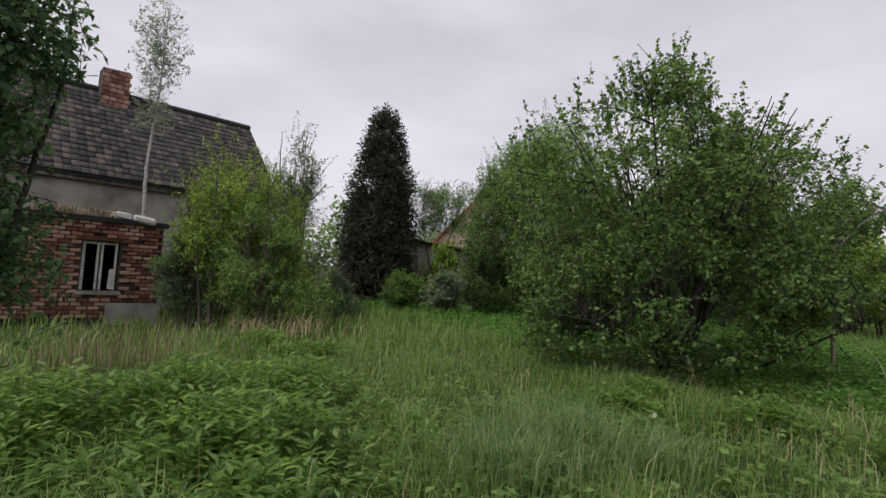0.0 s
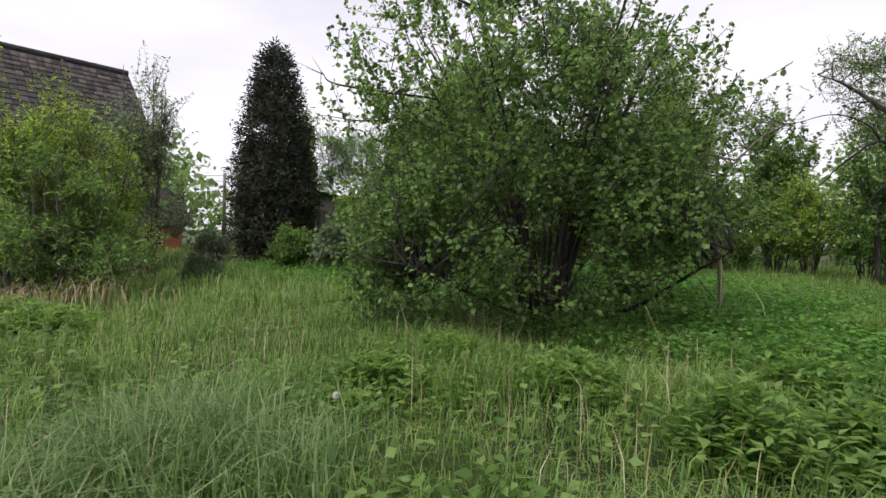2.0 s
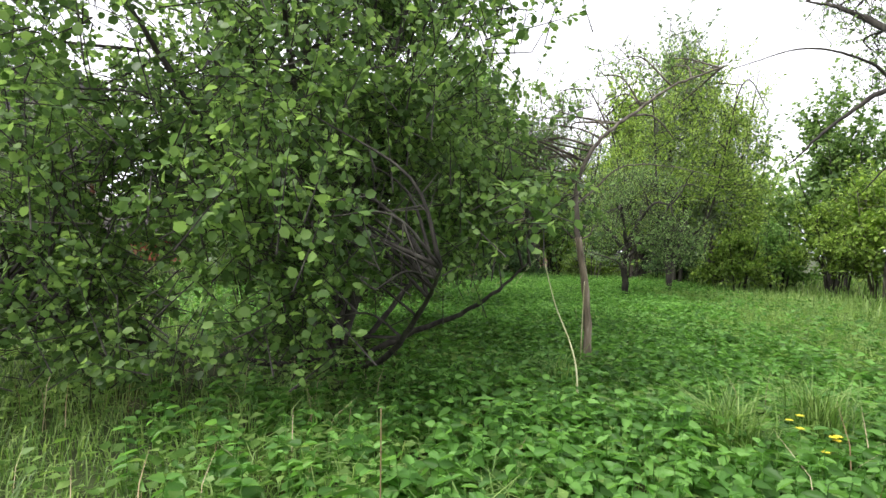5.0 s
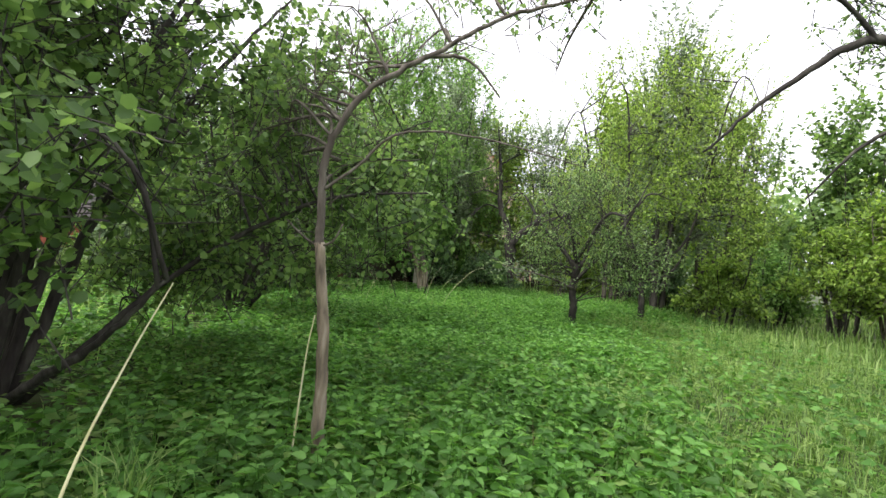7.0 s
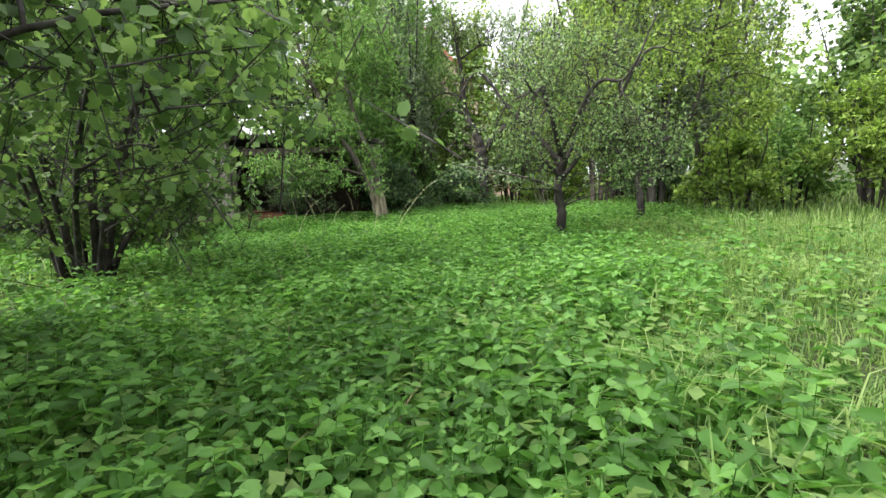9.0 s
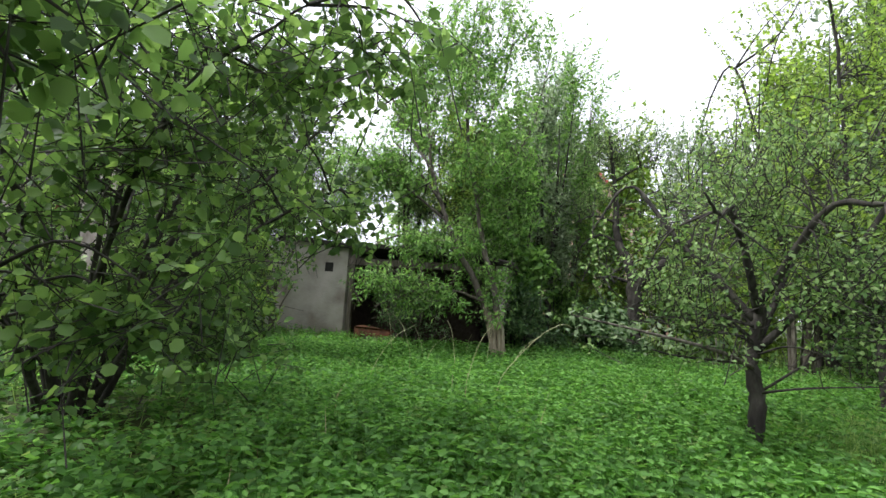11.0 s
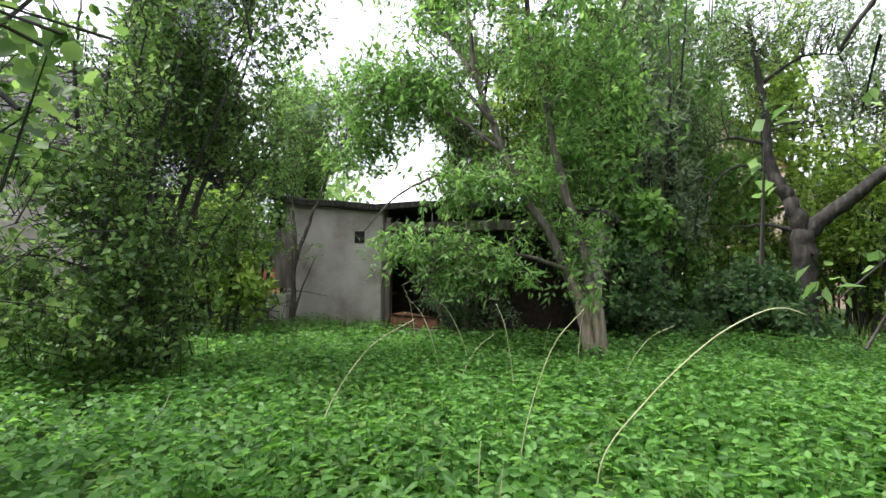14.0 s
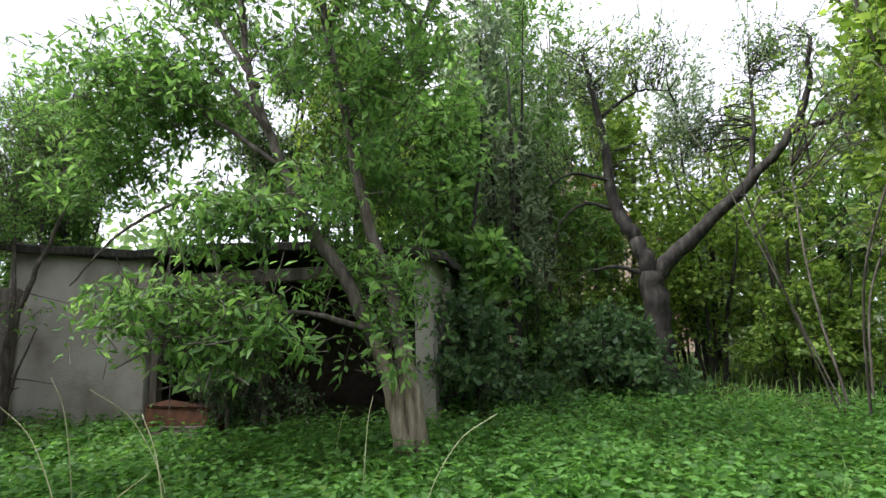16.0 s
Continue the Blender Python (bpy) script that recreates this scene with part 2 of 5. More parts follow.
class Soup:
    """Collects places and faces for one mesh."""

    def __init__(self):
        self.v, self.f, self.n = [], {}, 0

    def add(self, v, faces):
        for f in faces:
            f = np.asarray(f)
            self.f.setdefault(f.shape[1], []).append(f + self.n)
        self.v.append(np.asarray(v))
        self.n += len(v)

    def tube(self, pts, radii, sides=7, rough=0.0):
        pts, radii = np.asarray(pts, float), np.asarray(radii, float)
        d = unit(np.gradient(pts, axis=0))
        ref = np.array([0.31, 0.95, 0.05]) if abs(d[:, 1]).max() < 0.9 else np.array([0.9, 0.05, 0.4])
        a = unit(np.cross(d, ref))
        b = np.cross(d, a)
        ang = np.linspace(0, 2 * np.pi, sides, endpoint=False)
        r = radii[:, None] * (1 + rough * rng.normal(size=(len(pts), sides)))
        v = pts[:, None] + r[..., None] * (np.cos(ang)[None, :, None] * a[:, None] + np.sin(ang)[None, :, None] * b[:, None])
        i, j = np.meshgrid(np.arange(len(pts) - 1), np.arange(sides), indexing="ij")
        k = (j + 1) % sides
        q4 = np.stack([i * sides + j, i * sides + k, (i + 1) * sides + k, (i + 1) * sides + j], -1).reshape(-1, 4)
        self.add(v.reshape(-1, 3), [q4, np.arange(sides)[None, ::-1], (np.arange(sides) + (len(pts) - 1) * sides)[None]])

    def twigs(self, p0, p1, r0, r1):
        d = unit(p1 - p0)
        a = unit(np.cross(d, np.array([0.3, 0.5, 0.81])))
        b = np.cross(d, a)
        ring = [np.cos(t) * a + np.sin(t) * b for t in (0, 2.094, 4.189)]
        v = np.stack([p0 + r0 * k for k in ring] + [p1 + r1 * k for k in ring], 1)
        o = (np.arange(len(p0)) * 6)[:, None, None]
        f = np.array([(0, 1, 4, 3), (1, 2, 5, 4), (2, 0, 3, 5)])[None] + o
        self.add(v.reshape(-1, 3), [f.reshape(-1, 4)])

    def link(self, name, mat, parent=None, label="", smooth=False):
        return link_mesh(name, np.concatenate(self.v), [np.concatenate(g) for g in self.f.values()], mat, parent, label, smooth)


def curve(pts, n=10):
    """A smooth line through a few places (Catmull-Rom)."""
    p = np.asarray(pts, float)
    p = np.vstack([2 * p[0] - p[1], p, 2 * p[-1] - p[-2]])
    out = []
    for i in range(1, len(p) - 2):
        t = np.linspace(0, 1, n, endpoint=False)[:, None]
        out.append(0.5 * (2 * p[i] + (p[i + 1] - p[i - 1]) * t + (2 * p[i - 1] - 5 * p[i] + 4 * p[i + 1] - p[i + 2]) * t ** 2
                          + (3 * p[i] - p[i - 1] - 3 * p[i + 1] + p[i + 2]) * t ** 3))
    return np.vstack(out + [p[-2:-1]])


def plant(name, label, category, base, stems, lobes, twig_count, per_twig, leaf_size, shape, leaf_material, bark, twig_len=0.45,
          boughs=40, up=0.35, gaps=0.42, group="", hang=0.0, floor=0.12, bark_label="", trunk_name="trunk", flat=0.6, shell=2.4, shoots=0, shoot_len=0.7):
    """A tree or shrub: drawn stems, boughs out to the lobes of the crown, twigs and leaves. Places are relative to base."""
    root = thing(name, base, label, category, group)
    wood, green = Soup(), Soup()
    bones = []
    for pts, r0, r1 in stems:
        line = curve(pts, 8)
        line[1:-1] += rng.normal(size=line[1:-1].shape) * r0 * 0.12
        wood.tube(line, np.linspace(r0, r1, len(line)), 8 if r0 > 0.05 else 5, 0.05)
        bones.append(line[len(line) // 4:])
    bones = np.vstack(bones)
    lob = np.array(lobes, float)
    vol = np.prod(lob[:, 3:6], axis=1) ** 0.75
    n = int(twig_count * 1.9)
    which = rng.choice(len(lob), n, p=vol / vol.sum())
    d = unit(rng.normal(size=(n, 3)))
    rad = rng.random(n) ** (1 / shell)
    rad *= 1 + 0.1 * np.clip(rng.normal(size=n), -2, 1.6)
    tip = lob[which, :3] + d * lob[which, 3:6] * rad[:, None]
    wild = np.array([noise.noise(Vector(p * 0.95 + np.array(base))) + 0.5 * noise.noise(Vector(p * 2.6)) for p in tip])
    keep = wild > np.quantile(wild, gaps)
    keep &= tip[:, 2] > floor + 0.25 * rng.random(n)
    tip, d = tip[keep][:twig_count], d[keep][:twig_count]
    n = len(tip)
    way = unit(0.55 * d + np.array([0, 0, up]) + 0.45 * rng.normal(size=(n, 3)) - np.array([0, 0, hang]))
    length = twig_len * rng.uniform(0.6, 1.5, n)
    root_end = tip - way * length[:, None]
    wood.twigs(root_end, tip, 0.0065, 0.002)
    for i in rng.choice(n, min(boughs, n), replace=False):
        a = root_end[i]
        cost = np.linalg.norm(bones - a, axis=1) + 0.5 * np.maximum(0, bones[:, 2] - a[2] + 0.1)
        s = bones[np.argmin(cost)]
        reach = np.linalg.norm(a - s)
        mid = (a + s) / 2 + rng.normal(size=3) * 0.09 * reach + np.array([0, 0, 0.1 * reach])
        r = 0.008 + 0.007 * min(reach, 3)
        line = curve([s, mid, a], 5)
        wood.tube(line, np.linspace(r, 0.005, len(line)), 5)
        m = max(3, int(reach * 5))
        pick = line[rng.integers(2, len(line), m)]
        wood.twigs(pick, pick + unit(rng.normal(size=(m, 3)) + np.array([0, 0, 0.3])) * rng.uniform(0.15, 0.5, (m, 1)), 0.006, 0.002)
    along = rng.random((n, per_twig)) ** 0.8
    p = (root_end[:, None] + (tip - root_end)[:, None] * (0.1 + 0.95 * along[..., None])).reshape(-1, 3)
    head = unit(np.repeat(way, per_twig, 0) * 0.5 + rng.normal(size=(n * per_twig, 3)) * 0.8 - np.array([0, 0, 0.15 + hang]))
    nor = unit(np.array([0, 0, flat]) + 0.35 * np.repeat(d, per_twig, 0) + rng.normal(size=head.shape) * 0.45)
    p = p + head * leaf_size * 0.3
    v, f = leaves(p, head, nor, leaf_size * rng.uniform(0.55, 1.25, len(p)), shape)
    green.add(v, f)
    if shoots:
        # long upright leaders that break the outline of the crown
        high = np.argsort(-(tip[:, 2] + 0.9 * d[:, 2] + rng.normal(size=n) * 0.5))[:max(shoots, int(n * 0.3))]
        pick = rng.choice(high, min(shoots, len(high)), replace=False)
        a = tip[pick]
        way = unit(np.array([0, 0, 1.0]) + 0.55 * d[pick] * np.array([1, 1, 0.3]) + rng.normal(size=a.shape) * 0.22)
        b = a + way * (shoot_len * rng.uniform(0.5, 1.4, len(a)))[:, None]
        wood.twigs(a, b, 0.008, 0.002)
        k = 16
        s = rng.random((len(a), k)) ** 0.85
        p = (a[:, None] + (b - a)[:, None] * s[..., None]).reshape(-1, 3)
        head = unit(0.5 * np.repeat(way, k, 0) + rng.normal(size=p.shape) * np.array([0.8, 0.8, 0.4]))
        v, f = leaves(p, head, unit(np.array([0, 0, 0.7]) + rng.normal(size=p.shape) * 0.5), leaf_size * rng.uniform(0.5, 1.1, len(p)), shape)
        green.add(v, f)
    wood.link(trunk_name, bark, root, bark_label, smooth=True)
    green.link("crown", leaf_material, root)
    return root


# ---- ground ----
def ground_axis(fine_lo, fine_hi, step):
    far = [60, 90, 140, 220, 400, 800, 1600, 3000]
    return np.concatenate([[fine_lo - k for k in far[::-1]], np.arange(fine_lo, fine_hi + step, step), [fine_hi + k for k in far]])


gx, gy = ground_axis(-20, 30, 0.35), ground_axis(-8, 42, 0.35)
GX, GY = np.meshgrid(gx, gy, indexing="ij")
fade = np.clip(1 - (np.hypot(GX - 4, GY - 15) - 30) / 20, 0, 1)
GZ = ground_z(GX, GY) * fade + rng.normal(size=GX.shape) * 0.02 * fade
ni, nj = GX.shape
ii, jj = np.meshgrid(np.arange(ni - 1), np.arange(nj - 1), indexing="ij")
quads = np.stack([ii * nj + jj, (ii + 1) * nj + jj, (ii + 1) * nj + jj + 1, ii * nj + jj + 1], -1).reshape(-1, 4)
ground = link_mesh("ground", np.stack([GX, GY, GZ], -1).reshape(-1, 3), quads, M_soil, smooth=True)
tagged(ground, "dark overgrown garden soil under grass and nettles", "ground", kind="structure")

# ---- the derelict house ----
HOUSE_YAW = 44.4
EAVE, RIDGE, HALF, LONG = 4.27, 8.38, 4.28, 17.0
BASE = -0.7
house = thing("farmhouse", (-7.36, 22.37, 0), "derelict rendered farmhouse with dark tiled roof and chimney", "house", yaw=HOUSE_YAW)
# local axes: x along the eaves (the right-hand corner at 0, running to -LONG), y into the house
part("wall", box((-LONG, 0.35, BASE), (-0.25, 0.75, EAVE - 0.02), 0.01), M_plaster, house, "stained pale rendered long wall")
part("wall", box((-LONG, 2 * HALF - 0.75, BASE), (-0.25, 2 * HALF - 0.35, EAVE - 0.02), 0.01), M_plaster, house)


def gable(x0, x1, y0, y1, yr, z0, ze, zr):
    bm = bmesh.new()
    prof = [(y0, z0), (y1, z0), (y1, ze), (yr, zr), (y0, ze)]
    a = [bm.verts.new((x0, y, z)) for y, z in prof]
    b = [bm.verts.new((x1, y, z)) for y, z in prof]
    bm.faces.new(a[::-1])
    bm.faces.new(b)
    for i in range(5):
        k = (i + 1) % 5
        bm.faces.new((a[i], a[k], b[k], b[i]))
    bmesh.ops.recalc_face_normals(bm, faces=bm.faces)
    return bm


part("gable_wall", gable(-0.65, -0.247, 0.76, 2 * HALF - 0.76, HALF, BASE, EAVE + 0.2, RIDGE - 0.45), M_plaster, house)
part("gable_wall", gable(-LONG, -LONG + 0.4, 0.76, 2 * HALF - 0.76, HALF, BASE, EAVE + 0.2, RIDGE - 0.45), M_plaster, house)
SLOPE = math.atan2(RIDGE - EAVE, HALF)


def roof_deck(sign):
    bm = bmesh.new()
    y0, y1 = (0.0, HALF) if sign > 0 else (2 * HALF, HALF)
    vs = [bm.verts.new((x, y, z - dz)) for dz in (0.04, 0.16) for x, y, z in ((-LONG - 0.1, y0, EAVE), (0, y0, EAVE), (0, y1, RIDGE), (-LONG - 0.1, y1, RIDGE))]
    for f in ((0, 1, 2, 3), (7, 6, 5, 4), (0, 4, 5, 1), (1, 5, 6, 2), (2, 6, 7, 3), (3, 7, 4, 0)):
        bm.faces.new([vs[k] for k in f])
    bmesh.ops.recalc_face_normals(bm, faces=bm.faces)
    return bm


deck = part("roof", roof_deck(1), M_tile, house, "dark mossy tiled roof slope")
part("roof", roof_deck(-1), M_tile, house)
part("eaves_board", box((-LONG - 0.05, 0.1, EAVE - 0.3), (-0.05, 0.16, EAVE - 0.14), 0.005), M_wood, house)
part("gutter", box((-0.75, 0.0, EAVE - 1.1), (-0.6, 0.14, EAVE - 0.05), 0.05), M_rust, house, "broken hanging rusty gutter end")
part("verge_board", box((-0.06, 0.17, EAVE - 0.36), (0.0, 0.34, EAVE - 0.17), 0.005), M_wood, house)
chimney = part("chimney", box((-6.5, HALF - 0.75, RIDGE - 0.9), (-5.55, HALF + 0.1, RIDGE + 0.8), 0.03, 0.03, 7), M_mortar, house, "crumbling brick chimney overgrown by a birch")
for k in range(8):
    zc = RIDGE - 0.75 + k * 0.19
    for i in range(4):
        part("brick", box((-6.53 + i * 0.25 + 0.06 * (k % 2), HALF - 0.79, zc), (-6.3 + i * 0.25 + 0.06 * (k % 2), HALF - 0.7, zc + 0.16), 0.012), M_brick, chimney)
# windows low on the long wall, half hidden by the bushes
for wx in (-3.4, -7.2):
    w = part("window", box((wx, 0.30, 1.0), (wx + 0.95, 0.345, 2.25), 0.01), M_whitewood, house, "flaked white window frame")
    part("pane", box((wx + 0.08, 0.285, 1.08), (wx + 0.45, 0.298, 2.17)), M_black, w)
    part("pane", box((wx + 0.5, 0.285, 1.08), (wx + 0.87, 0.298, 2.17)), M_black, w)

# roof tiles: rows of single tiles on the slope that is seen
TW, TE = 0.255, 0.335
bm = box((0.006, 0, 0), (TW - 0.006, 0.4, 0.05), 0.01)
tile_me = bpy.data.meshes.new("tile")
bm.to_mesh(tile_me)
bm.free()
tile_me.materials.append(M_tile)
tv = np.array([v.co for v in tile_me.vertices])
tf = [np.array([list(p.vertices) for p in tile_me.polygons if len(p.vertices) == s]) for s in (3, 4)]
rest = Soup()
length = math.hypot(HALF, RIDGE - EAVE)
rows_n = int(length / TE)
made = 0
for r in range(rows_n):
    for c in range(int(LONG / TW)):
        x = -(c + 1) * TW - 0.02 * (r % 2) + random.uniform(-.006, .006)
        s = r * TE - 0.05
        m = (Matrix.Translation((x, s * math.cos(SLOPE), EAVE - 0.035 + s * math.sin(SLOPE)))
             @ Matrix.Rotation(SLOPE - 0.1 + random.uniform(-.02, .02), 4, 'X') @ Matrix.Rotation(random.uniform(-.02, .02), 4, 'Z'))
        if c < 22 and made < 300:
            t_ob = new("tile", tile_me)
            t_ob.parent = deck
            t_ob.matrix_local = m
            made += 1
        else:
            a = np.array(m)
            rest.add(tv @ a[:3, :3].T + a[:3, 3], [f for f in tf if len(f)])
more = rest.link("roof_tiles", M_tile, house)
tagged(more, "weathered dark roof tiles in rows", kind="stuff")
bm = bmesh.new()
bmesh.ops.create_cone(bm, segments=10, radius1=0.14, radius2=0.14, depth=LONG, cap_ends=True)
cap = part("ridge_cap", bm, M_tile, house)
cap.matrix_local = pose(-LONG / 2, HALF, RIDGE - 0.03, 0, 90, 0)

# ---- brick lean-to in front of the house ----
annex = thing("brick_outhouse", (-8.44, 15.17, 0), "crumbling red brick outhouse with a broken window", "outhouse", yaw=HOUSE_YAW)
AW, AD, AT, A0 = 3.9, 3.6, 2.35, -0.75
WX0, WX1, WZ0, WZ1 = -2.0, -1.1, 0.45, 1.85
wall_a = part("wall", box((-AW, 0.06, A0), (WX0, 0.4, AT), 0), M_mortar, annex)
part("wall", box((WX1, 0.06, A0), (-0.03, 0.4, AT), 0), M_mortar, annex)
part("wall", box((WX0, 0.06, A0), (WX1, 0.4, WZ0), 0), M_mortar, annex)
part("wall", box((WX0, 0.06, WZ1), (WX1, 0.4, AT), 0), M_mortar, annex)
part("wall", box((-0.35, 0.4, A0), (-0.03, AD, AT), 0), M_mortar, annex)
part("wall", box((-AW, 0.4, A0), (-AW + 0.32, AD, AT), 0), M_mortar, annex)
part("plinth", box((-1.35, -0.07, A0), (0.03, 0.05, 0.12), 0.02, 0.012, 3), M_concrete, annex, "cracked pale concrete plinth")
part("roof", box((-AW - 0.1, -0.12, AT + 0.03), (0.1, AD, AT + 0.2), 0.03, 0.02, 4), M_tile, annex, "mossy sagging flat roof")
part("lintel", box((WX0 - 0.2, -0.02, WZ1), (WX1 + 0.15, 0.055, WZ1 + 0.12), 0.01, 0.008, 2), M_rust, annex)
win = part("window_frame", box((WX0 + 0.02, 0.16, WZ0 + 0.02), (WX0 + 0.09, 0.24, WZ1 - 0.02), 0.004), M_whitewood, annex, "flaked white window post")
for x in (WX0 + 0.36, WX0 + 0.46, WX1 - 0.1):
    part("window_post", box((x, 0.15, WZ0 + 0.02), (x + 0.055, 0.22, WZ1 - 0.02), 0.004), M_whitewood, annex)
part("window_rail", box((WX0 + 0.09, 0.17, WZ1 - 0.09), (WX1 - 0.1, 0.21, WZ1 - 0.03), 0.004), M_whitewood, annex)
part("broken_board", box((WX1 - 0.22, 0.13, WZ0 + 0.05), (WX1 - 0.1, 0.148, WZ0 + 0.62), 0.004, 0.01, 5), M_whitewood, annex)
part("window_sill", box((WX0 - 0.08, -0.09, WZ0 - 0.1), (WX1 + 0.08, 0.15, WZ0 - 0.005), 0.01, 0.008, 6), M_concrete, annex)
part("back_wall", box((-AW + 0.33, AD - 0.3, A0), (-0.36, AD, AT)), M_black, annex)

for k, (x0, x1) in enumerate(((-1.35, -0.93), (-0.9, -0.3))):
    r_ob = part("roof_stone", box((0, -0.14, 0), (x1 - x0, 0.2, 0.2), 0.05, 0.02, k + 8), M_stone)
    a = Matrix.Translation((-8.44, 15.17, 0)) @ pose(0, 0, 0, 0, 0, HOUSE_YAW)
    r_ob.matrix_world = a @ pose(x0, 0.02, AT + 0.2 - 0.05 * k, 0, 8, 4 - 9 * k)
    tagged(r_ob, "pale rough stone block lying on the outhouse roof edge", "stone", "stones on the roof")

# ---- far buildings ----
far = thing("gabled_house", (5.2, 45.5, 0), "weathered ochre house gable with small dark window", "house", yaw=-4)
part("gable_wall", gable(-0.01, 0.39, -7, 7, 0, -1, 3.3, 11.4), M_farplaster, far).matrix_local = pose(0, 0, 0, 0, 0, 90)
part("wall", box((-7, 0.4, -1), (-6.6, 12, 3.2)), M_farplaster, far)
part("wall", box((6.6, 0.4, -1), (7, 12, 3.2)), M_farplaster, far)
for sgn in (-1, 1):
    bm = box((-0.25, -0.25, -0.08), (10.9, 12.3, 0.08), 0.02)
    ob = part("roof", bm, M_redtile, far)
    ob.matrix_local = Matrix.Translation((0, 0, 11.5)) @ (Matrix.Rotation(0, 4, 'Z') @ Matrix.Rotation(radians(49.2), 4, 'Y') if sgn > 0 else Matrix.Scale(-1, 4, (1, 0, 0)) @ Matrix.Rotation(radians(49.2), 4, 'Y'))
w = part("window", box((-6.0, -0.06, 2.2), (-5.5, -0.012, 3.0), 0.01), M_wood, far)
part("pane", box((-5.95, -0.075, 2.25), (-5.55, -0.062, 2.95)), M_black, w)
red = thing("red_roofed_house", (-3.2, 51, 0), "low house with bright red tiled roof", "house")
part("wall", box((-2.8, 0, -1), (3, 6, 1.6), 0.02), M_plaster, red)
for sgn in (0, 1):
    bm = box((-3.1, -0.3, -0.08), (3.3, 4.3, 0.06), 0.02)
    ob = part("roof", bm, M_redtile, red)
    ob.matrix_local = Matrix.Translation((0, 0 if not sgn else 6, 1.6)) @ (Matrix.Rotation(radians(33), 4, 'X') if not sgn else Matrix.Rotation(radians(180), 4, 'Z') @ Matrix.Rotation(radians(33), 4, 'X'))
part("chimney", box((0.7, 2.6, 3.2), (1.2, 3.1, 4.6), 0.02), M_redwall, red)
cot = thing("brick_cottage", (-12.05, 34.8, 0), "red brick cottage with grey tiled roof and white framed window", "cottage", yaw=28)
part("wall", box((-7, 0, -1), (0, 5, 1.8), 0.02), M_redwall, cot)
part("gable_wall", gable(-0.3, 0.004, 0.003, 4.997, 2.5, 1.8, 1.85, 4.0), M_farplaster, cot)
for sgn in (0, 1):
    bm = box((-7.2, -0.3, -0.06), (0.25, 3.4, 0.06), 0.02)
    ob = part("roof", bm, M_tile, cot)
    ob.matrix_local = Matrix.Translation((0, 0, 1.8)) @ Matrix.Rotation(radians(42), 4, 'X') if not sgn else Matrix.Translation((-6.95, 5, 1.8)) @ Matrix.Rotation(radians(180), 4, 'Z') @ Matrix.Rotation(radians(42), 4, 'X')
w = part("window", box((-1.75, -0.05, 0.35), (-1.05, -0.01, 1.2), 0.01), M_whitewood, cot)
part("pane", box((-1.68, -0.065, 0.42), (-1.12, -0.052, 1.13)), M_black, w)
pole = thing("utility_pole", (-12.8, 44.2, 0), "weathered wooden utility pole carrying wires", "pole")
sp = Soup()
sp.tube([(0, 0, -0.2), (0, 0, 3), (0, 0, 6.1)], [0.15, 0.14, 0.12], 8)
sp.link("post", M_wood, pole, smooth=True)
for k in range(4):
    sp = Soup()
    sp.tube(curve([(-22, 12, 5.6 - 0.4 * k), (-11, 6, 5.0 - 0.42 * k), (0, 0, 5.9 - 0.45 * k), (16, 14, 5.0 - 0.4 * k), (34, 30, 5.6 - 0.4 * k)], 5), [0.018] * 21, 4)
    sp.link("wire", M_wire, pole)
fence = thing("board_fence", (-9.6, 31, 0), "grey weathered board fence in tall weeds", "fence", yaw=8)
for k in range(16):
    part("board", box((k * 0.26, -0.02, -0.1), (k * 0.26 + 0.22, 0.01, 1.0 + 0.05 * math.sin(k * 2.1)), 0.004, 0.006, k), M_wood, fence)
part("rail", box((-0.05, 0.014, 0.75), (4.2, 0.06, 0.85), 0.004), M_wood, fence)

# ---- the ruined shed ----
shed = thing("ruined_shed", (1.24, 24.8, 0), "ruined grey rendered shed with sagging roof", "shed", yaw=9.5)
SW = 2.75


def roof_line(x):
    t = (x + SW) / 7.5
    return 3.08 - 0.62 * t - 0.1 * math.sin(t * 6)


def under_roof(bm):
    """Raises the top of a wall up to the sagging roof."""
    bmesh.ops.subdivide_edges(bm, edges=[e for e in bm.edges if abs(e.verts[0].co.x - e.verts[1].co.x) > 0.5], cuts=6, use_grid_fill=True)
    for v in bm.verts:
        if v.co.z > 2:
            v.co.z = roof_line(v.co.x) + 0.02
    return bm


part("wall", under_roof(box((-SW, 0, -0.3), (0, 0.28, 2.85), 0.015, 0.006, 1)), M_shed, shed, "grey rendered wall with a small vent hole")
part("vent", box((-0.72, -0.012, 2.05), (-0.46, -0.003, 2.32), 0), M_black, shed, "dark square vent hole")
part("side_wall", box((-SW - 0.02, 0.29, -0.3), (-SW + 0.26, 3.8, 3.0), 0.01, 0.006, 2), M_peel, shed, "side wall of peeling whitewash")
# coloured darker than the front render to suggest the shaded shed interior
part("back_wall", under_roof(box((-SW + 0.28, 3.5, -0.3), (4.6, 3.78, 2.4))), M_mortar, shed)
part("end_wall", box((4.4, 0.1, -0.3), (4.68, 3.49, 2.5)), M_shed, shed)
for k, x in enumerate((0.06, 1.9)):
    part("door_post", box((x, 0.05, -0.2), (x + 0.12, 0.18, 2.62), 0.01, 0.006, k), M_wood, shed)
bm = box((-SW - 0.3, -0.3, 0), (4.9, 4.0, 0.14), 0.02)
bmesh.ops.subdivide_edges(bm, edges=bm.edges[:], cuts=7, use_grid_fill=True)
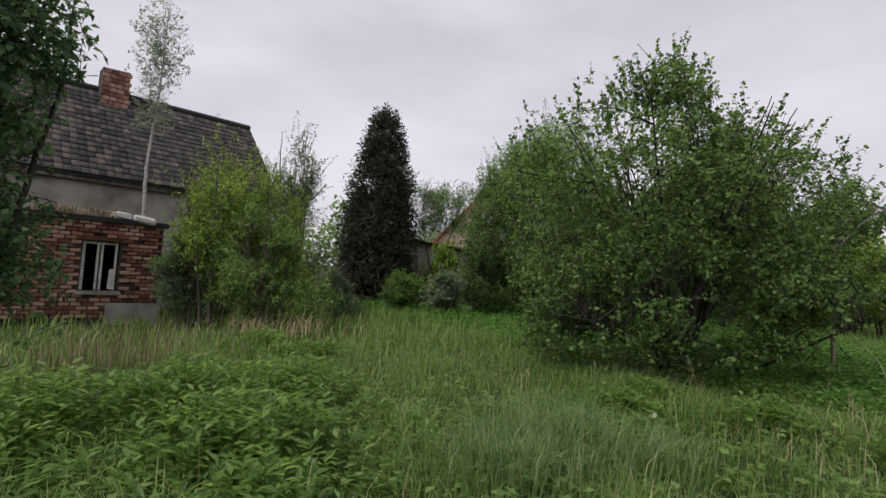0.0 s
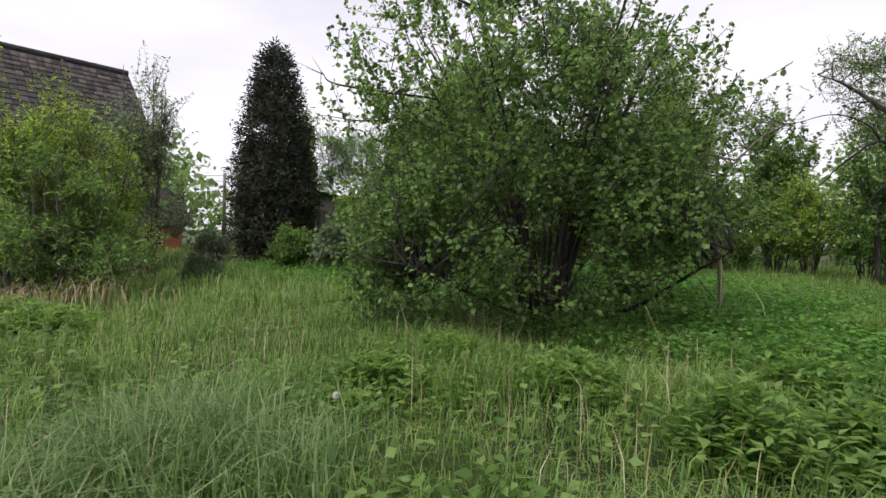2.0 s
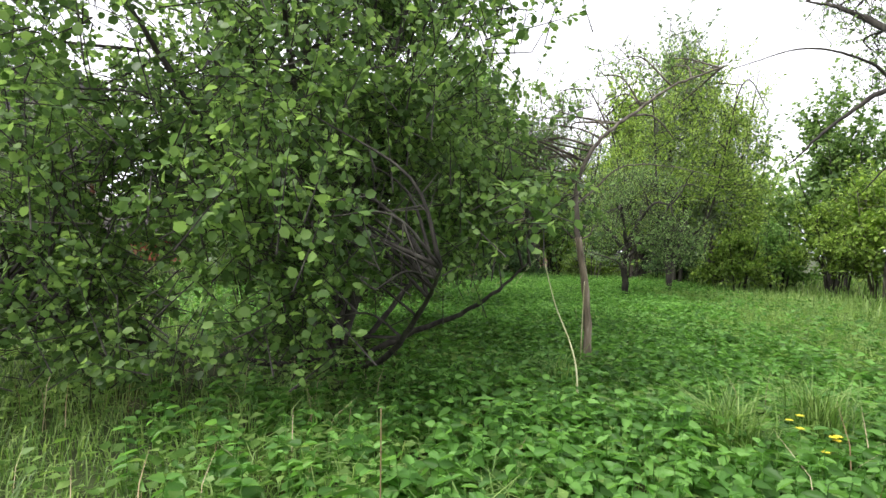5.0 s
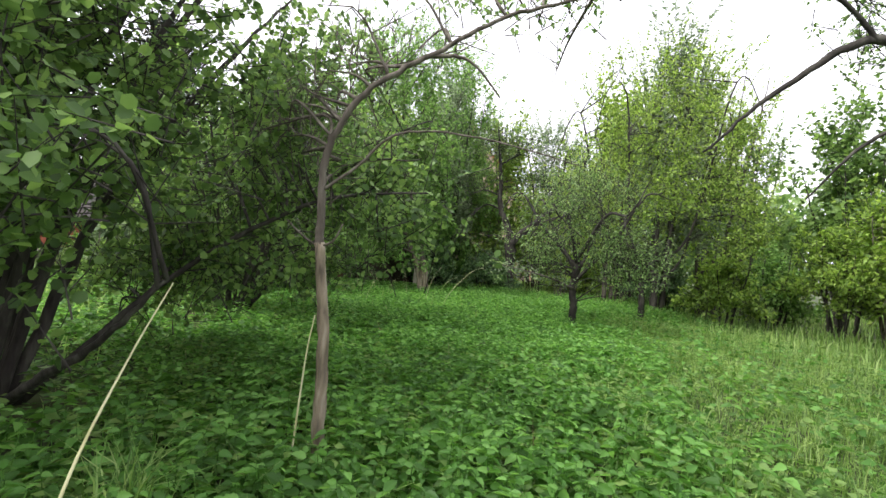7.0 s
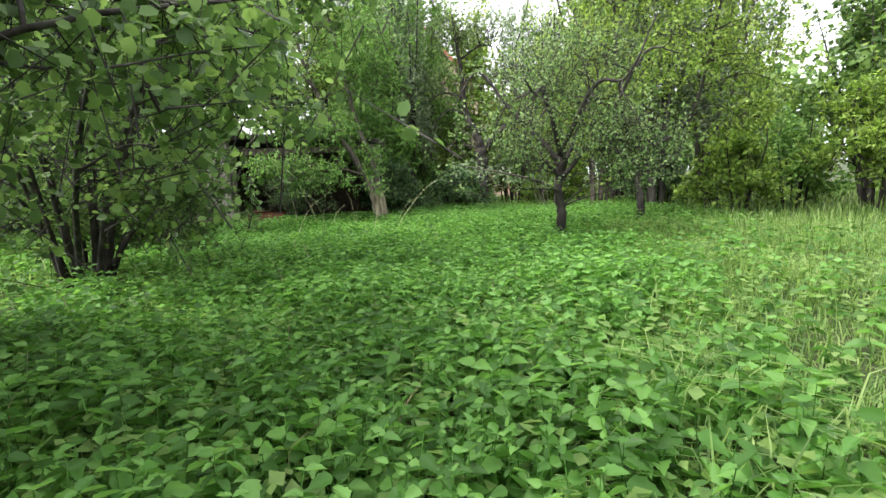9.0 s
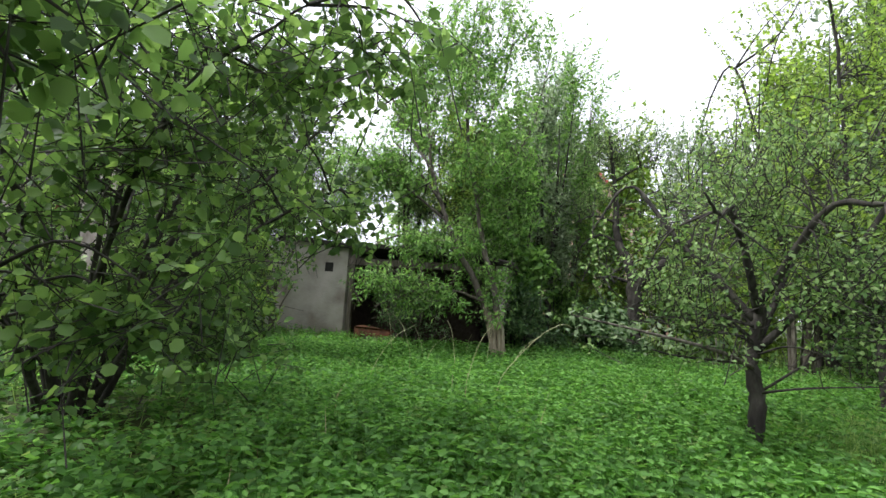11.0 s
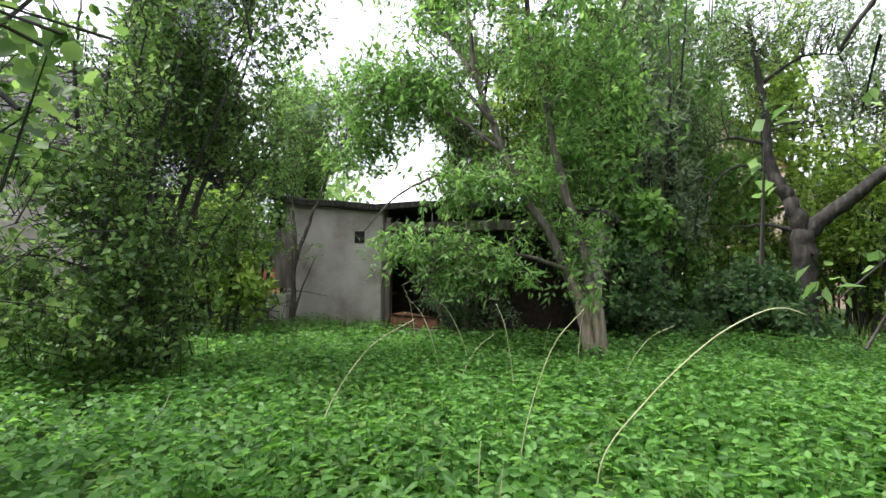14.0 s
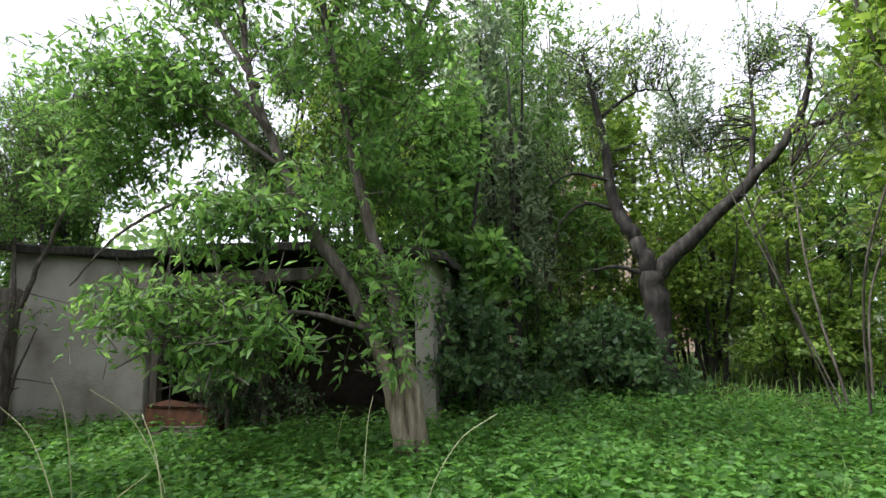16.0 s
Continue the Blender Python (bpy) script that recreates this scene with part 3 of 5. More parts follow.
for v in bm.verts:
    t = (v.co.x + SW) / 7.5
    v.co.z += 3.08 - 0.62 * t - 0.1 * math.sin(t * 6) + 0.03 * math.sin(9 * v.co.x + 5 * v.co.y)
part("roof", bm, M_darkbark, shed, "rotten sagging roof covered in leaf litter")
part("lintel", box((0.0, 0.02, 2.3), (4.4, 0.2, 2.5), 0.01, 0.008, 4), M_wood, shed)
part("hanging_board", box((-SW - 0.2, -0.08, 1.0), (-SW + 0.3, -0.03, 2.4), 0.01, 0.03, 9), M_wood, shed, "dark rotten board hanging at the corner")
part("low_block", box((-SW - 0.15, -0.3, -0.2), (-SW + 0.35, -0.04, 0.85), 0.03, 0.02, 11), M_shed, shed)

brush = thing("brush_pile", (-2.9, 23.4, 0), "pile of dead brown branches beside the shed", "brush pile")
sp = Soup()
for k in range(170):
    a = rng.uniform(0, 6.28)
    c = np.array([rng.normal() * 0.9, rng.normal() * 0.7, 0.1 + abs(rng.normal()) * 0.45])
    d = np.array([math.cos(a), math.sin(a), rng.normal() * 0.25]) * rng.uniform(0.4, 1.1)
    sp.tube(curve([c - d, c + rng.normal(size=3) * 0.08, c + d], 3), np.linspace(rng.uniform(0.01, 0.025), 0.006, 7), 4)
tagged(sp.link("dead_branches", M_bark, brush), kind="stuff")
junk = thing("rusty_junk", (2.7, 24.3, 0), "rusty dark scrap half hidden in the shed doorway", "scrap")
part("sheet", box((-0.6, -0.2, 0.0), (0.5, 0.2, 0.55), 0.03, 0.06, 3), M_rust, junk)
part("sheet", box((-0.2, -0.5, 0.0), (0.7, -0.25, 0.35), 0.03, 0.05, 5), M_wood, junk)

# foot x, y; tip x, y, z
CANES = [
    (5.76, 18.71, 6.18, 19.30, 1.08),
    (5.45, 20.80, 5.10, 20.59, 1.17),
    (7.19, 18.96, 7.51, 19.20, 1.23),
    (5.84, 20.46, 6.14, 20.70, 0.82),
    (7.05, 22.08, 7.58, 22.23, 0.89),
    (6.40, 20.62, 6.22, 20.58, 1.13),
    (4.75, 21.32, 4.61, 21.20, 1.24),
    (5.36, 21.58, 4.99, 21.21, 1.16),
    (7.13, 18.58, 7.12, 18.63, 0.52),
    (6.45, 22.36, 6.51, 22.43, 0.97),
    (5.66, 23.24, 5.75, 23.33, 0.73),
]


# ---- trees and shrubs ----
def fan(count, r0, spread, height, seed, lean=(0, 0)):
    """Many stems rising from one stool, bending outwards."""
    r = random.Random(seed)
    out = []
    for k in range(count):
        a = 6.283 * k / count + r.uniform(-.3, .3)
        s = spread * r.uniform(0.35, 1.0)
        h = height * r.uniform(0.7, 1.0)
        dx, dy = math.cos(a), math.sin(a)
        b = 0.3 * r.uniform(0.3, 1)
        out.append(([(b * dx, b * dy, -0.1), (b * dx + 0.25 * s * dx, b * dy + 0.25 * s * dy, 0.4 * h),
                     (b * dx + 0.62 * s * dx + lean[0], b * dy + 0.62 * s * dy + lean[1], 0.75 * h), (s * dx + lean[0] * 2, s * dy + lean[1] * 2, h)], r0 * r.uniform(0.6, 1.1), 0.008))
    return out


# the big many-stemmed hazel
HB = (4.9, 10.4, 0.0)
low_limbs = [([(0.2, -0.2, 0), (1.0, -1.2, 0.35), (1.5, -2.0, 0.95), (1.7, -2.6, 1.3)], 0.045, 0.01),
             ([(0.3, 0, 0), (1.1, -0.4, 0.45), (1.9, -0.8, 0.85), (2.4, -0.9, 1.3)], 0.05, 0.01),
             ([(-0.2, -0.2, 0), (-1.3, -1.5, 0.5), (-2.4, -2.0, 1.0)], 0.04, 0.01),
             ([(0.3, 0.2, 0), (1.2, 0.9, 1.2), (2.3, 1.4, 2.0), (3.4, 1.7, 2.2)], 0.04, 0.01)]
plant("hazel_bush", "large many-stemmed hazel bush with round green leaves", "bush", HB, fan(26, 0.055, 3.0, 5.6, 3) + low_limbs,
      [(-0.8, -0.8, 3.5, 2.9, 2.6, 2.2), (-2.2, -0.7, 2.1, 1.3, 1.7, 1.6), (1.2, -0.6, 3.2, 1.7, 2.0, 1.8), (-0.8, -0.6, 5.3, 1.1, 1.1, 1.1),
       (0.5, -2.3, 1.9, 1.7, 0.9, 0.9), (-1.2, -2.4, 1.9, 1.5, 0.9, 1.0), (1.5, -2.7, 1.5, 1.0, 0.6, 0.5), (1.9, -1.5, 1.9, 0.8, 0.9, 0.7), (-2.6, -1.2, 1.0, 1.0, 1.0, 0.8), (-0.3, -2.2, 0.95, 1.8, 0.8, 0.65), (-1.8, -1.9, 0.85, 1.2, 0.9, 0.65),
       (0.5, 0.6, 4.6, 1.3, 1.3, 1.1), (1.7, 1.5, 2.5, 1.5, 1.1, 1.5), (2.9, 1.7, 1.9, 0.9, 0.6, 0.6), (0.4, 1.8, 1.4, 1.6, 0.9, 0.9)],
      5400, 13, 0.07, LEAF_ROUND, M_hazel, M_darkbark, 0.5, 150, 0.35, 0.53, shell=2.5, floor=0.14, shoots=150, shoot_len=0.36)
HB2 = (4.1, 15.6, 0.0)
plant("hazel_bush", "spreading hazel bush with long overhanging branches", "bush", HB2,
      fan(16, 0.05, 2.8, 5.0, 9) + [([(0.3, -0.2, 0), (1.1, -0.6, 1.6), (2.2, -0.9, 2.9), (3.2, -0.8, 3.5)], 0.04, 0.008), ([(0.3, 0, 0.2), (1.4, -0.2, 1.4), (2.1, 0.2, 2.1), (2.7, 0.5, 2.5)], 0.035, 0.008),
                               ([(0.2, -0.3, 0.1), (1.5, -1.6, 1.5), (3.0, -2.8, 2.5), (4.0, -3.2, 2.6)], 0.04, 0.008)],
      [(0, 0, 3.0, 2.4, 2.2, 2.2), (1.8, -1.0, 2.6, 1.4, 1.4, 1.2), (2.6, -0.6, 3.4, 1.2, 1.2, 0.7), (2.2, -1.2, 1.35, 0.8, 0.8, 0.6), (0.6, 0.6, 1.0, 1.6, 1.3, 0.8), (3.2, -2.6, 2.6, 0.9, 0.8, 0.5), (3.3, -0.7, 3.3, 0.9, 0.6, 0.45), (2.6, 0.6, 2.3, 0.8, 0.6, 0.5)],
      1900, 9, 0.085, LEAF_ROUND, M_hazel, M_darkbark, 0.55, 90, 0.25, 0.52, shell=2.2, floor=0.4, shoots=30)
plant("lilac_bush", "tall dark lilac bush with pale violet flower clusters", "bush", (1.7, 19.6, 0), fan(12, 0.06, 1.5, 4.6, 12, (0.25, 0.1)),
      [(0.5, 0, 3.0, 1.4, 1.6, 1.8), (0.9, 0.3, 5.0, 1.2, 1.4, 1.2), (0.5, -0.8, 1.8, 1.2, 1.0, 1.2), (0.4, 0.3, 3.9, 0.9, 1.2, 0.9), (0.4, -0.6, 0.9, 1.4, 1.0, 0.6), (-0.4, -1.2, 2.8, 0.9, 1.0, 1.7), (-0.2, -1.2, 1.2, 1.2, 0.9, 0.9)],
      3300, 9, 0.085, LEAF_BROAD, M_hazel, M_darkbark, 0.4, 60, 0.4, 0.4, shoots=40, shoot_len=0.5)
for k in range(16):
    a, h = rng.uniform(-2.2, 0.6), rng.uniform(2.2, 4.9)
    rr = 1.75 if h < 4.2 else 1.2
    c = np.array([2.3 + rr * math.cos(a), 19.5 + rr * math.sin(a), h])
    n = 70
    pp = c + rng.normal(size=(n, 3)) * np.array([0.05, 0.05, 0.09])
    v, f = leaves(pp, unit(rng.normal(size=(n, 3))), unit(rng.normal(size=(n, 3))), np.full(n, 0.035), LEAF_LANCE)
    cluster = thing("lilac_flower", tuple(c), "pale violet lilac flower cluster among leaves", "flower", "lilac flowers")
    tagged(link_mesh("florets", v - c, f, M_lilac, cluster), kind="stuff")

# leaning fruit tree with a bare peeled trunk
TB = (7.98, 10.18, 0.0)
plant("leaning_fruit_tree", "slim leaning fruit tree with bare peeled trunk", "tree", TB,
      [([(-0.088, 0.04, 1.56), (-0.1, 0.05, 1.75), (-0.1, 0.05, 2.2), (0.12, 0.1, 2.65), (0.55, 0.3, 3.02), (1.05, 0.5, 3.4), (1.8, 0.8, 3.75)], 0.036, 0.012),
       ([(-0.1, 0.05, 1.95), (0.12, 0.12, 2.15), (0.4, 0.1, 2.38), (0.95, 0.2, 2.4), (1.7, 0.5, 2.3)], 0.014, 0.004),
       ([(-0.1, 0.05, 1.55), (-0.2, 0, 1.62), (-0.3, -0.05, 1.72)], 0.01, 0.006),
       ([(-0.1, 0.05, 1.55), (0.02, 0.0, 1.6), (0.08, 0, 1.72)], 0.01, 0.006),
       ([(0.5, 0.3, 3.0), (0.8, 0.35, 3.0), (1.05, 0.4, 2.75)], 0.018, 0.006)],
      [(0.0, 0.7, 3.3, 0.9, 0.8, 0.6), (-0.5, 0.8, 2.6, 0.8, 0.7, 0.6), (1.2, 1.0, 3.9, 0.9, 0.6, 0.4)], 260, 7, 0.06, LEAF_OVATE, M_apple, M_bark, 0.35, 26, 0.4, 0.3)
sp = Soup()
line = curve([(8.0, 10.18, -0.1), (8.01, 10.18, 0.5), (7.98, 10.19, 1.0), (7.89, 10.22, 1.58)], 8)
sp.tube(line, np.linspace(0.046, 0.036, len(line)), 12, 0.1)
bole = sp.link("bole", M_peeled, None, "pale brown peeled lower trunk", smooth=True)
lean_tree = bpy.data.objects["leaning_fruit_tree"]
bole.parent = lean_tree
bole.matrix_parent_inverse = pose(*TB).inverted()


def apple(base, label, seed, h=4.2, w=1.7, count=1300, mat=M_apple, leaf=0.06, shoots=40):
    r = random.Random(seed)
    st = [([(0, 0, -0.1), (0.06, 0.03, 0.5), (0.02, 0.1, 1.1), (0.1, 0.1, 1.7)], 0.1, 0.07)]
    for k in range(6):
        a = k * 1.05 + r.uniform(-.3, .3)
        st.append(([(0.08, 0.1, 1.2 + 0.1 * k), (0.5 * w * math.cos(a), 0.5 * w * math.sin(a), 2.2 + 0.1 * k), (0.85 * w * math.cos(a), 0.85 * w * math.sin(a), h * r.uniform(.6, .8)),
                    (1.15 * w * math.cos(a), 1.15 * w * math.sin(a), h * r.uniform(.45, .85))], 0.05, 0.01))
    return plant("apple_tree", label, "tree", base, st, [(0, 0, h * 0.68, w, w, h * 0.3), (-0.5 * w, -0.5 * w, h * 0.42, 0.8 * w, 0.6 * w, h * 0.2), (0.6 * w, -0.3 * w, h * 0.45, 0.7 * w, 0.7 * w, h * 0.22)],
                 count, 8, leaf, LEAF_BROAD, mat, M_darkbark, 0.4, 70, 0.35, 0.42, "old apple trees", shoots=shoots)


a1 = apple((10.65, 18.9, 0), "low spreading apple tree with a flowering branch", 1)
apple((13.1, 22.6, 0), "tall pale-leaved apple tree with arching grey limbs", 2, 8.6, 2.6, 2100, M_bright, 0.085, 110)
sp = Soup()
sp.tube(curve([(10.65, 18.9, 1.0), (10.2, 18.0, 1.2), (9.6, 17.1, 1.35), (8.95, 16.45, 1.48)], 6), np.linspace(0.03, 0.006, 19), 5)
fb = sp.link("flowering_branch", M_bark, None, "low reaching branch with pale new leaves")
fb.parent = a1
fb.matrix_parent_inverse = pose(10.65, 18.9, 0).inverted()
n = 240
tt = rng.random(n) ** 0.7
pp = np.stack([10.65 - 1.7 * tt, 18.9 - 2.45 * tt, 1.08 + 0.4 * tt], 1) + rng.normal(size=(n, 3)) * 0.08
v, f = leaves(pp, unit(rng.normal(size=(n, 3)) + np.array([-0.5, 0, 0.3])), unit(rng.normal(size=(n, 3)) * 0.5 + np.array([0, 0, 0.8])), rng.uniform(0.05, 0.085, n), LEAF_OVATE)
fl = link_mesh("new_leaves", v, f, M_birch, fb)
# old apple at the meadow's edge with reaching dead limbs
plant("old_apple_tree", "old dark apple tree with bare reaching limbs", "tree", (13.0, 11.4, 0),
      [([(0, 0, -0.1), (-0.1, 0, 1.2), (-0.35, -0.1, 2.6), (-0.6, -0.1, 3.4), (-0.8, -0.2, 4.4), (-0.9, -0.2, 5.6)], 0.19, 0.04),
       ([(-0.55, -0.1, 3.2), (-0.9, -0.2, 3.45), (-1.25, -0.2, 3.5), (-1.8, -0.15, 3.1), (-2.3, -0.1, 2.6)], 0.06, 0.008),
       ([(-1.1, -0.2, 3.5), (-1.5, -0.3, 3.8), (-2.3, -0.4, 3.95), (-3.1, -0.3, 3.75)], 0.024, 0.005),
       ([(-0.5, -0.1, 3.0), (-0.9, -0.4, 2.85), (-1.4, -0.6, 2.6), (-1.7, -0.5, 2.2)], 0.03, 0.006),
       ([(-0.4, 0, 2.8), (0.5, 0.4, 3.8), (1.2, 0.6, 4.6)], 0.09, 0.02), ([(-0.7, -0.1, 4.0), (-1.2, 0.5, 4.8), (-1.5, 1.0, 5.2)], 0.06, 0.01)],
      [(0.6, 0.6, 4.6, 1.7, 1.6, 1.3), (-0.4, 0.8, 5.4, 1.3, 1.2, 0.8), (0.9, 0.2, 3.0, 1.2, 1.0, 1.0), (0.2, -0.3, 4.0, 1.0, 0.8, 0.8)], 1500, 8, 0.06, LEAF_OVATE, M_apple, M_darkbark, 0.4, 60, 0.3, 0.35)

# ash-leaved maple by the shed, two leaning stems from one foot
MB = (6.2, 23.66, 0.0)
plant("ash_leaved_maple", "two-stemmed young maple with drooping lower branches", "tree", MB,
      [([(-0.12, 0, 0.95), (-0.5, -0.1, 1.9), (-1.0, -0.3, 2.75), (-1.35, -0.35, 3.6), (-1.75, -0.4, 4.7), (-2.1, -0.3, 6.6), (-2.5, -0.2, 8.6)], 0.088, 0.02),
       ([(0.08, 0.02, 0.95), (-0.1, 0.05, 1.8), (-0.4, 0.08, 2.7), (-0.75, 0.15, 4.2), (-1.1, 0.2, 5.8), (-1.2, 0.2, 7.6), (-1.1, 0.3, 9.4)], 0.088, 0.02),
       ([(-0.3, -0.1, 1.5), (-0.9, -0.6, 1.7), (-1.8, -1.0, 1.55), (-2.6, -1.2, 1.2)], 0.035, 0.008),
       ([(-0.9, -0.3, 2.6), (-1.8, -0.8, 3.0), (-2.8, -1.0, 2.7), (-3.5, -1.1, 2.1)], 0.035, 0.008),
       ([(-1.4, -0.4, 3.8), (-2.2, -0.6, 4.8), (-2.9, -0.6, 5.5)], 0.04, 0.008), ([(-0.7, 0.1, 4.0), (0.1, 0.3, 5.0), (0.6, 0.3, 6.0), (0.9, 0.4, 7.8)], 0.04, 0.008),
       ([(-1.6, -0.4, 4.4), (-2.6, -0.2, 5.8), (-3.6, 0.0, 7.4), (-4.2, 0.1, 8.4)], 0.04, 0.008), ([(-1.3, -0.35, 3.4), (-2.4, -0.4, 4.2), (-3.6, -0.3, 4.8), (-4.8, 0.0, 4.6)], 0.035, 0.008), ([(-1.0, 0.2, 5.4), (-0.3, 0.2, 6.8), (0.0, 0.3, 8.6)], 0.04, 0.008)],
      [(-0.9, -0.2, 5.8, 2.2, 1.5, 1.7), (-1.2, 0.1, 7.9, 2.4, 1.5, 1.5), (-3.0, 0.0, 6.6, 1.5, 1.0, 1.3), (-0.5, 0.7, 3.3, 1.6, 0.7, 1.2), (-2.3, -0.9, 1.75, 1.4, 0.6, 0.5), (-0.5, 0.3, 2.0, 1.0, 0.6, 0.8), (-1.6, -0.6, 2.9, 1.5, 0.8, 0.7), (-2.4, -0.4, 4.4, 1.1, 0.9, 0.9), (0.2, 0.1, 4.2, 0.9, 0.9, 1.2), (-0.1, -0.4, 1.35, 0.55, 0.4, 0.5), (-1.4, -0.9, 1.5, 1.3, 0.5, 0.5), (-3.6, -0.3, 4.7, 1.2, 1.2, 1.0), (-4.6, 0.0, 4.0, 1.0, 1.0, 0.8)],
      3300, 10, 0.13, LEAF_LANCE, M_maple, M_bark, 0.5, 80, 0.15, 0.5, hang=0.15, shoots=150, shoot_len=0.95)
maple_ob = bpy.data.objects["ash_leaved_maple"]
for pts in ([(6.32, 23.63, -0.1), (6.2, 23.64, 0.5), (6.07, 23.66, 1.0), (5.93, 23.62, 1.4)], [(6.4, 23.69, -0.1), (6.36, 23.68, 0.5), (6.28, 23.68, 1.0), (6.21, 23.69, 1.3)]):
    sp = Soup()
    line = curve(pts, 7)
    sp.tube(line, np.linspace(0.115, 0.092, len(line)), 12, 0.07)
    ob = sp.link("bole", M_peeled, maple_ob, "pale tan lower trunk", smooth=True)
    ob.matrix_parent_inverse = pose(*MB).inverted()

# dark forked old fruit tree
plant("forked_fruit_tree", "dark forked old fruit tree with sparse leaves", "tree", (9.15, 29.1, 0),
      [([(0, 0, -0.1), (-0.05, 0, 1.2), (-0.05, 0, 2.4)], 0.27, 0.24), ([(-0.05, 0, 2.3), (-0.3, 0, 3.1), (-0.62, 0, 3.8), (-0.7, 0.1, 5.0), (-0.85, 0.1, 6.0), (-1.0, 0.2, 7.4)], 0.18, 0.04),
       ([(0, 0, 2.35), (0.8, -0.1, 3.1), (1.7, -0.3, 3.9), (2.6, -0.4, 5.0), (2.9, -0.4, 6.4)], 0.17, 0.03),
       ([(-0.2, 0, 2.4), (-0.7, -0.1, 2.55), (-1.2, -0.2, 2.5)], 0.06, 0.02), ([(-0.65, 0, 4.3), (-1.4, -0.2, 4.5), (-2.0, -0.3, 4.2)], 0.05, 0.01),
       ([(1.7, -0.3, 3.9), (1.9, -0.2, 5.0), (2.0, 0, 6.2)], 0.06, 0.015), ([(2.4, -0.4, 4.7), (3.2, -0.5, 4.9), (3.7, -0.5, 5.8)], 0.06, 0.012), ([(-0.8, 0.1, 5.7), (0.0, 0.2, 6.2), (0.6, 0.2, 6.1)], 0.05, 0.01),
       ([(-0.6, 0, 3.7), (-1.2, 0, 3.9), (-1.7, -0.2, 3.5), (-1.9, -0.2, 2.8)], 0.05, 0.01)],
      [(-0.6, 0.2, 6.8, 1.9, 1.3, 1.0), (2.2, 0, 6.5, 1.4, 1.2, 0.9), (-1.4, -0.1, 5.0, 0.9, 0.8, 0.7), (1.0, 0.5, 5.2, 1.2, 0.9, 0.7)], 1100, 8, 0.065, LEAF_OVATE, M_apple, M_darkbark, 0.45, 130, 0.3, 0.4, shoots=80)


plant("thin_sapling", "thin slanting bare-stemmed sapling with sparse leaves", "tree", (11.3, 26.8, 0), fan(7, 0.02, 2.6, 5.2, 51, (0.35, 0.0)),
      [(0.6, 0, 4.6, 1.6, 1.2, 1.0), (0.2, 0, 3.0, 1.3, 1.0, 0.8)], 130, 7, 0.075, LEAF_OVATE, M_bright, M_bark, 0.5, 24, 0.5, 0.4, shoots=12)


def sapling(name, label, base, h, w, mat, count, leaf=0.075, shape=LEAF_LANCE, stems=5, bark=M_bark, gaps=0.35, z0=0.3, seed=1, per=9, boughs=30, group="", shoots=None, shoot_len=0.0):
    """A young tree or shrub whose crown is a handful of uneven lobes round its stems."""
    r = random.Random(seed * 7 + 1)
    lobes = [(0, 0, h * 0.5, w * 0.62, w * 0.62, h * (0.42 - z0 / 5))]
    for k in range(8):
        s = (k + 0.5) / 8
        a, d = 2.4 * k + r.uniform(-.4, .4), w * (0.62 - 0.4 * s) * r.uniform(0.7, 1.15)
        lobes.append((d * math.cos(a), d * math.sin(a), h * (0.2 + 0.3 * z0 + (0.68 - 0.3 * z0) * s), w * r.uniform(0.36, 0.55) * (1.1 - 0.4 * s), w * r.uniform(0.36, 0.55) * (1.1 - 0.4 * s), h * r.uniform(0.1, 0.15)))
    return plant(name, label, "tree" if h > 4.5 else "bush", base, fan(stems, 0.02 + 0.007 * h, w * 0.7, h * 0.95, seed), lobes,
                 count, per, leaf, shape, mat, bark, 0.14 * math.sqrt(h) + 0.15, boughs, 0.5, gaps, group, shoots=int(11 * h) if shoots is None else shoots, shoot_len=shoot_len or 0.13 * h)


# by the house
plant("conifer", "tall narrow dark arborvitae with brown patches", "tree", (-2.95, 22.3, 0), [([(0, 0, -0.2), (0, 0, 4), (0, 0, 8.5)], 0.16, 0.02)],
      [(0, 0, 1.5, 1.7, 1.6, 1.5), (0, 0, 3.2, 1.75, 1.6, 2.0), (0, 0, 5.2, 1.45, 1.4, 1.9), (0, 0, 7.0, 1.05, 1.0, 1.4), (0, 0, 8.1, 0.65, 0.65, 0.85)],
      5200, 10, 0.19, LEAF_NEEDLE, M_conifer, M_darkbark, 0.35, 30, 0.75, 0.12, shell=4, flat=0.1)
sapling("elder_bush", "yellow-green elder bush in front of the house wall", (-5.7, 12.8, -0.4), 5.0, 1.7, M_bright, 1300, 0.11, seed=4, gaps=0.45, shoots=90, shoot_len=0.95)
sapling("elder_bush", "dense green shrub with dark shaded foot by the house", (-4.3, 12.0, -0.3), 3.4, 1.6, M_herb, 1300, 0.105, seed=5, gaps=0.45)
sapling("elder_bush", "tall yellow-green bush beside the house corner", (-4.7, 13.8, -0.3), 4.7, 1.6, M_bright, 1200, 0.105, seed=16, gaps=0.45, shoots=80, shoot_len=0.9)
sapling("elder_bush", "dark leafy shrub beside the brick outhouse", (-6.6, 13.4, -0.5), 3.0, 1.4, M_dark, 1500, 0.085, seed=6)
sapling("willow_sapling", "light airy sapling with pale leaves by the house", (-5.0, 16.8, -0.2), 6.6, 1.3, M_birch, 1100, 0.11, seed=7, gaps=0.5, shoots=90)
sapling("elder_bush", "yellow-green sapling growing against the eaves", (-7.4, 16.4, -0.5), 6.2, 1.4, M_bright, 1200, 0.1, seed=8, gaps=0.45)
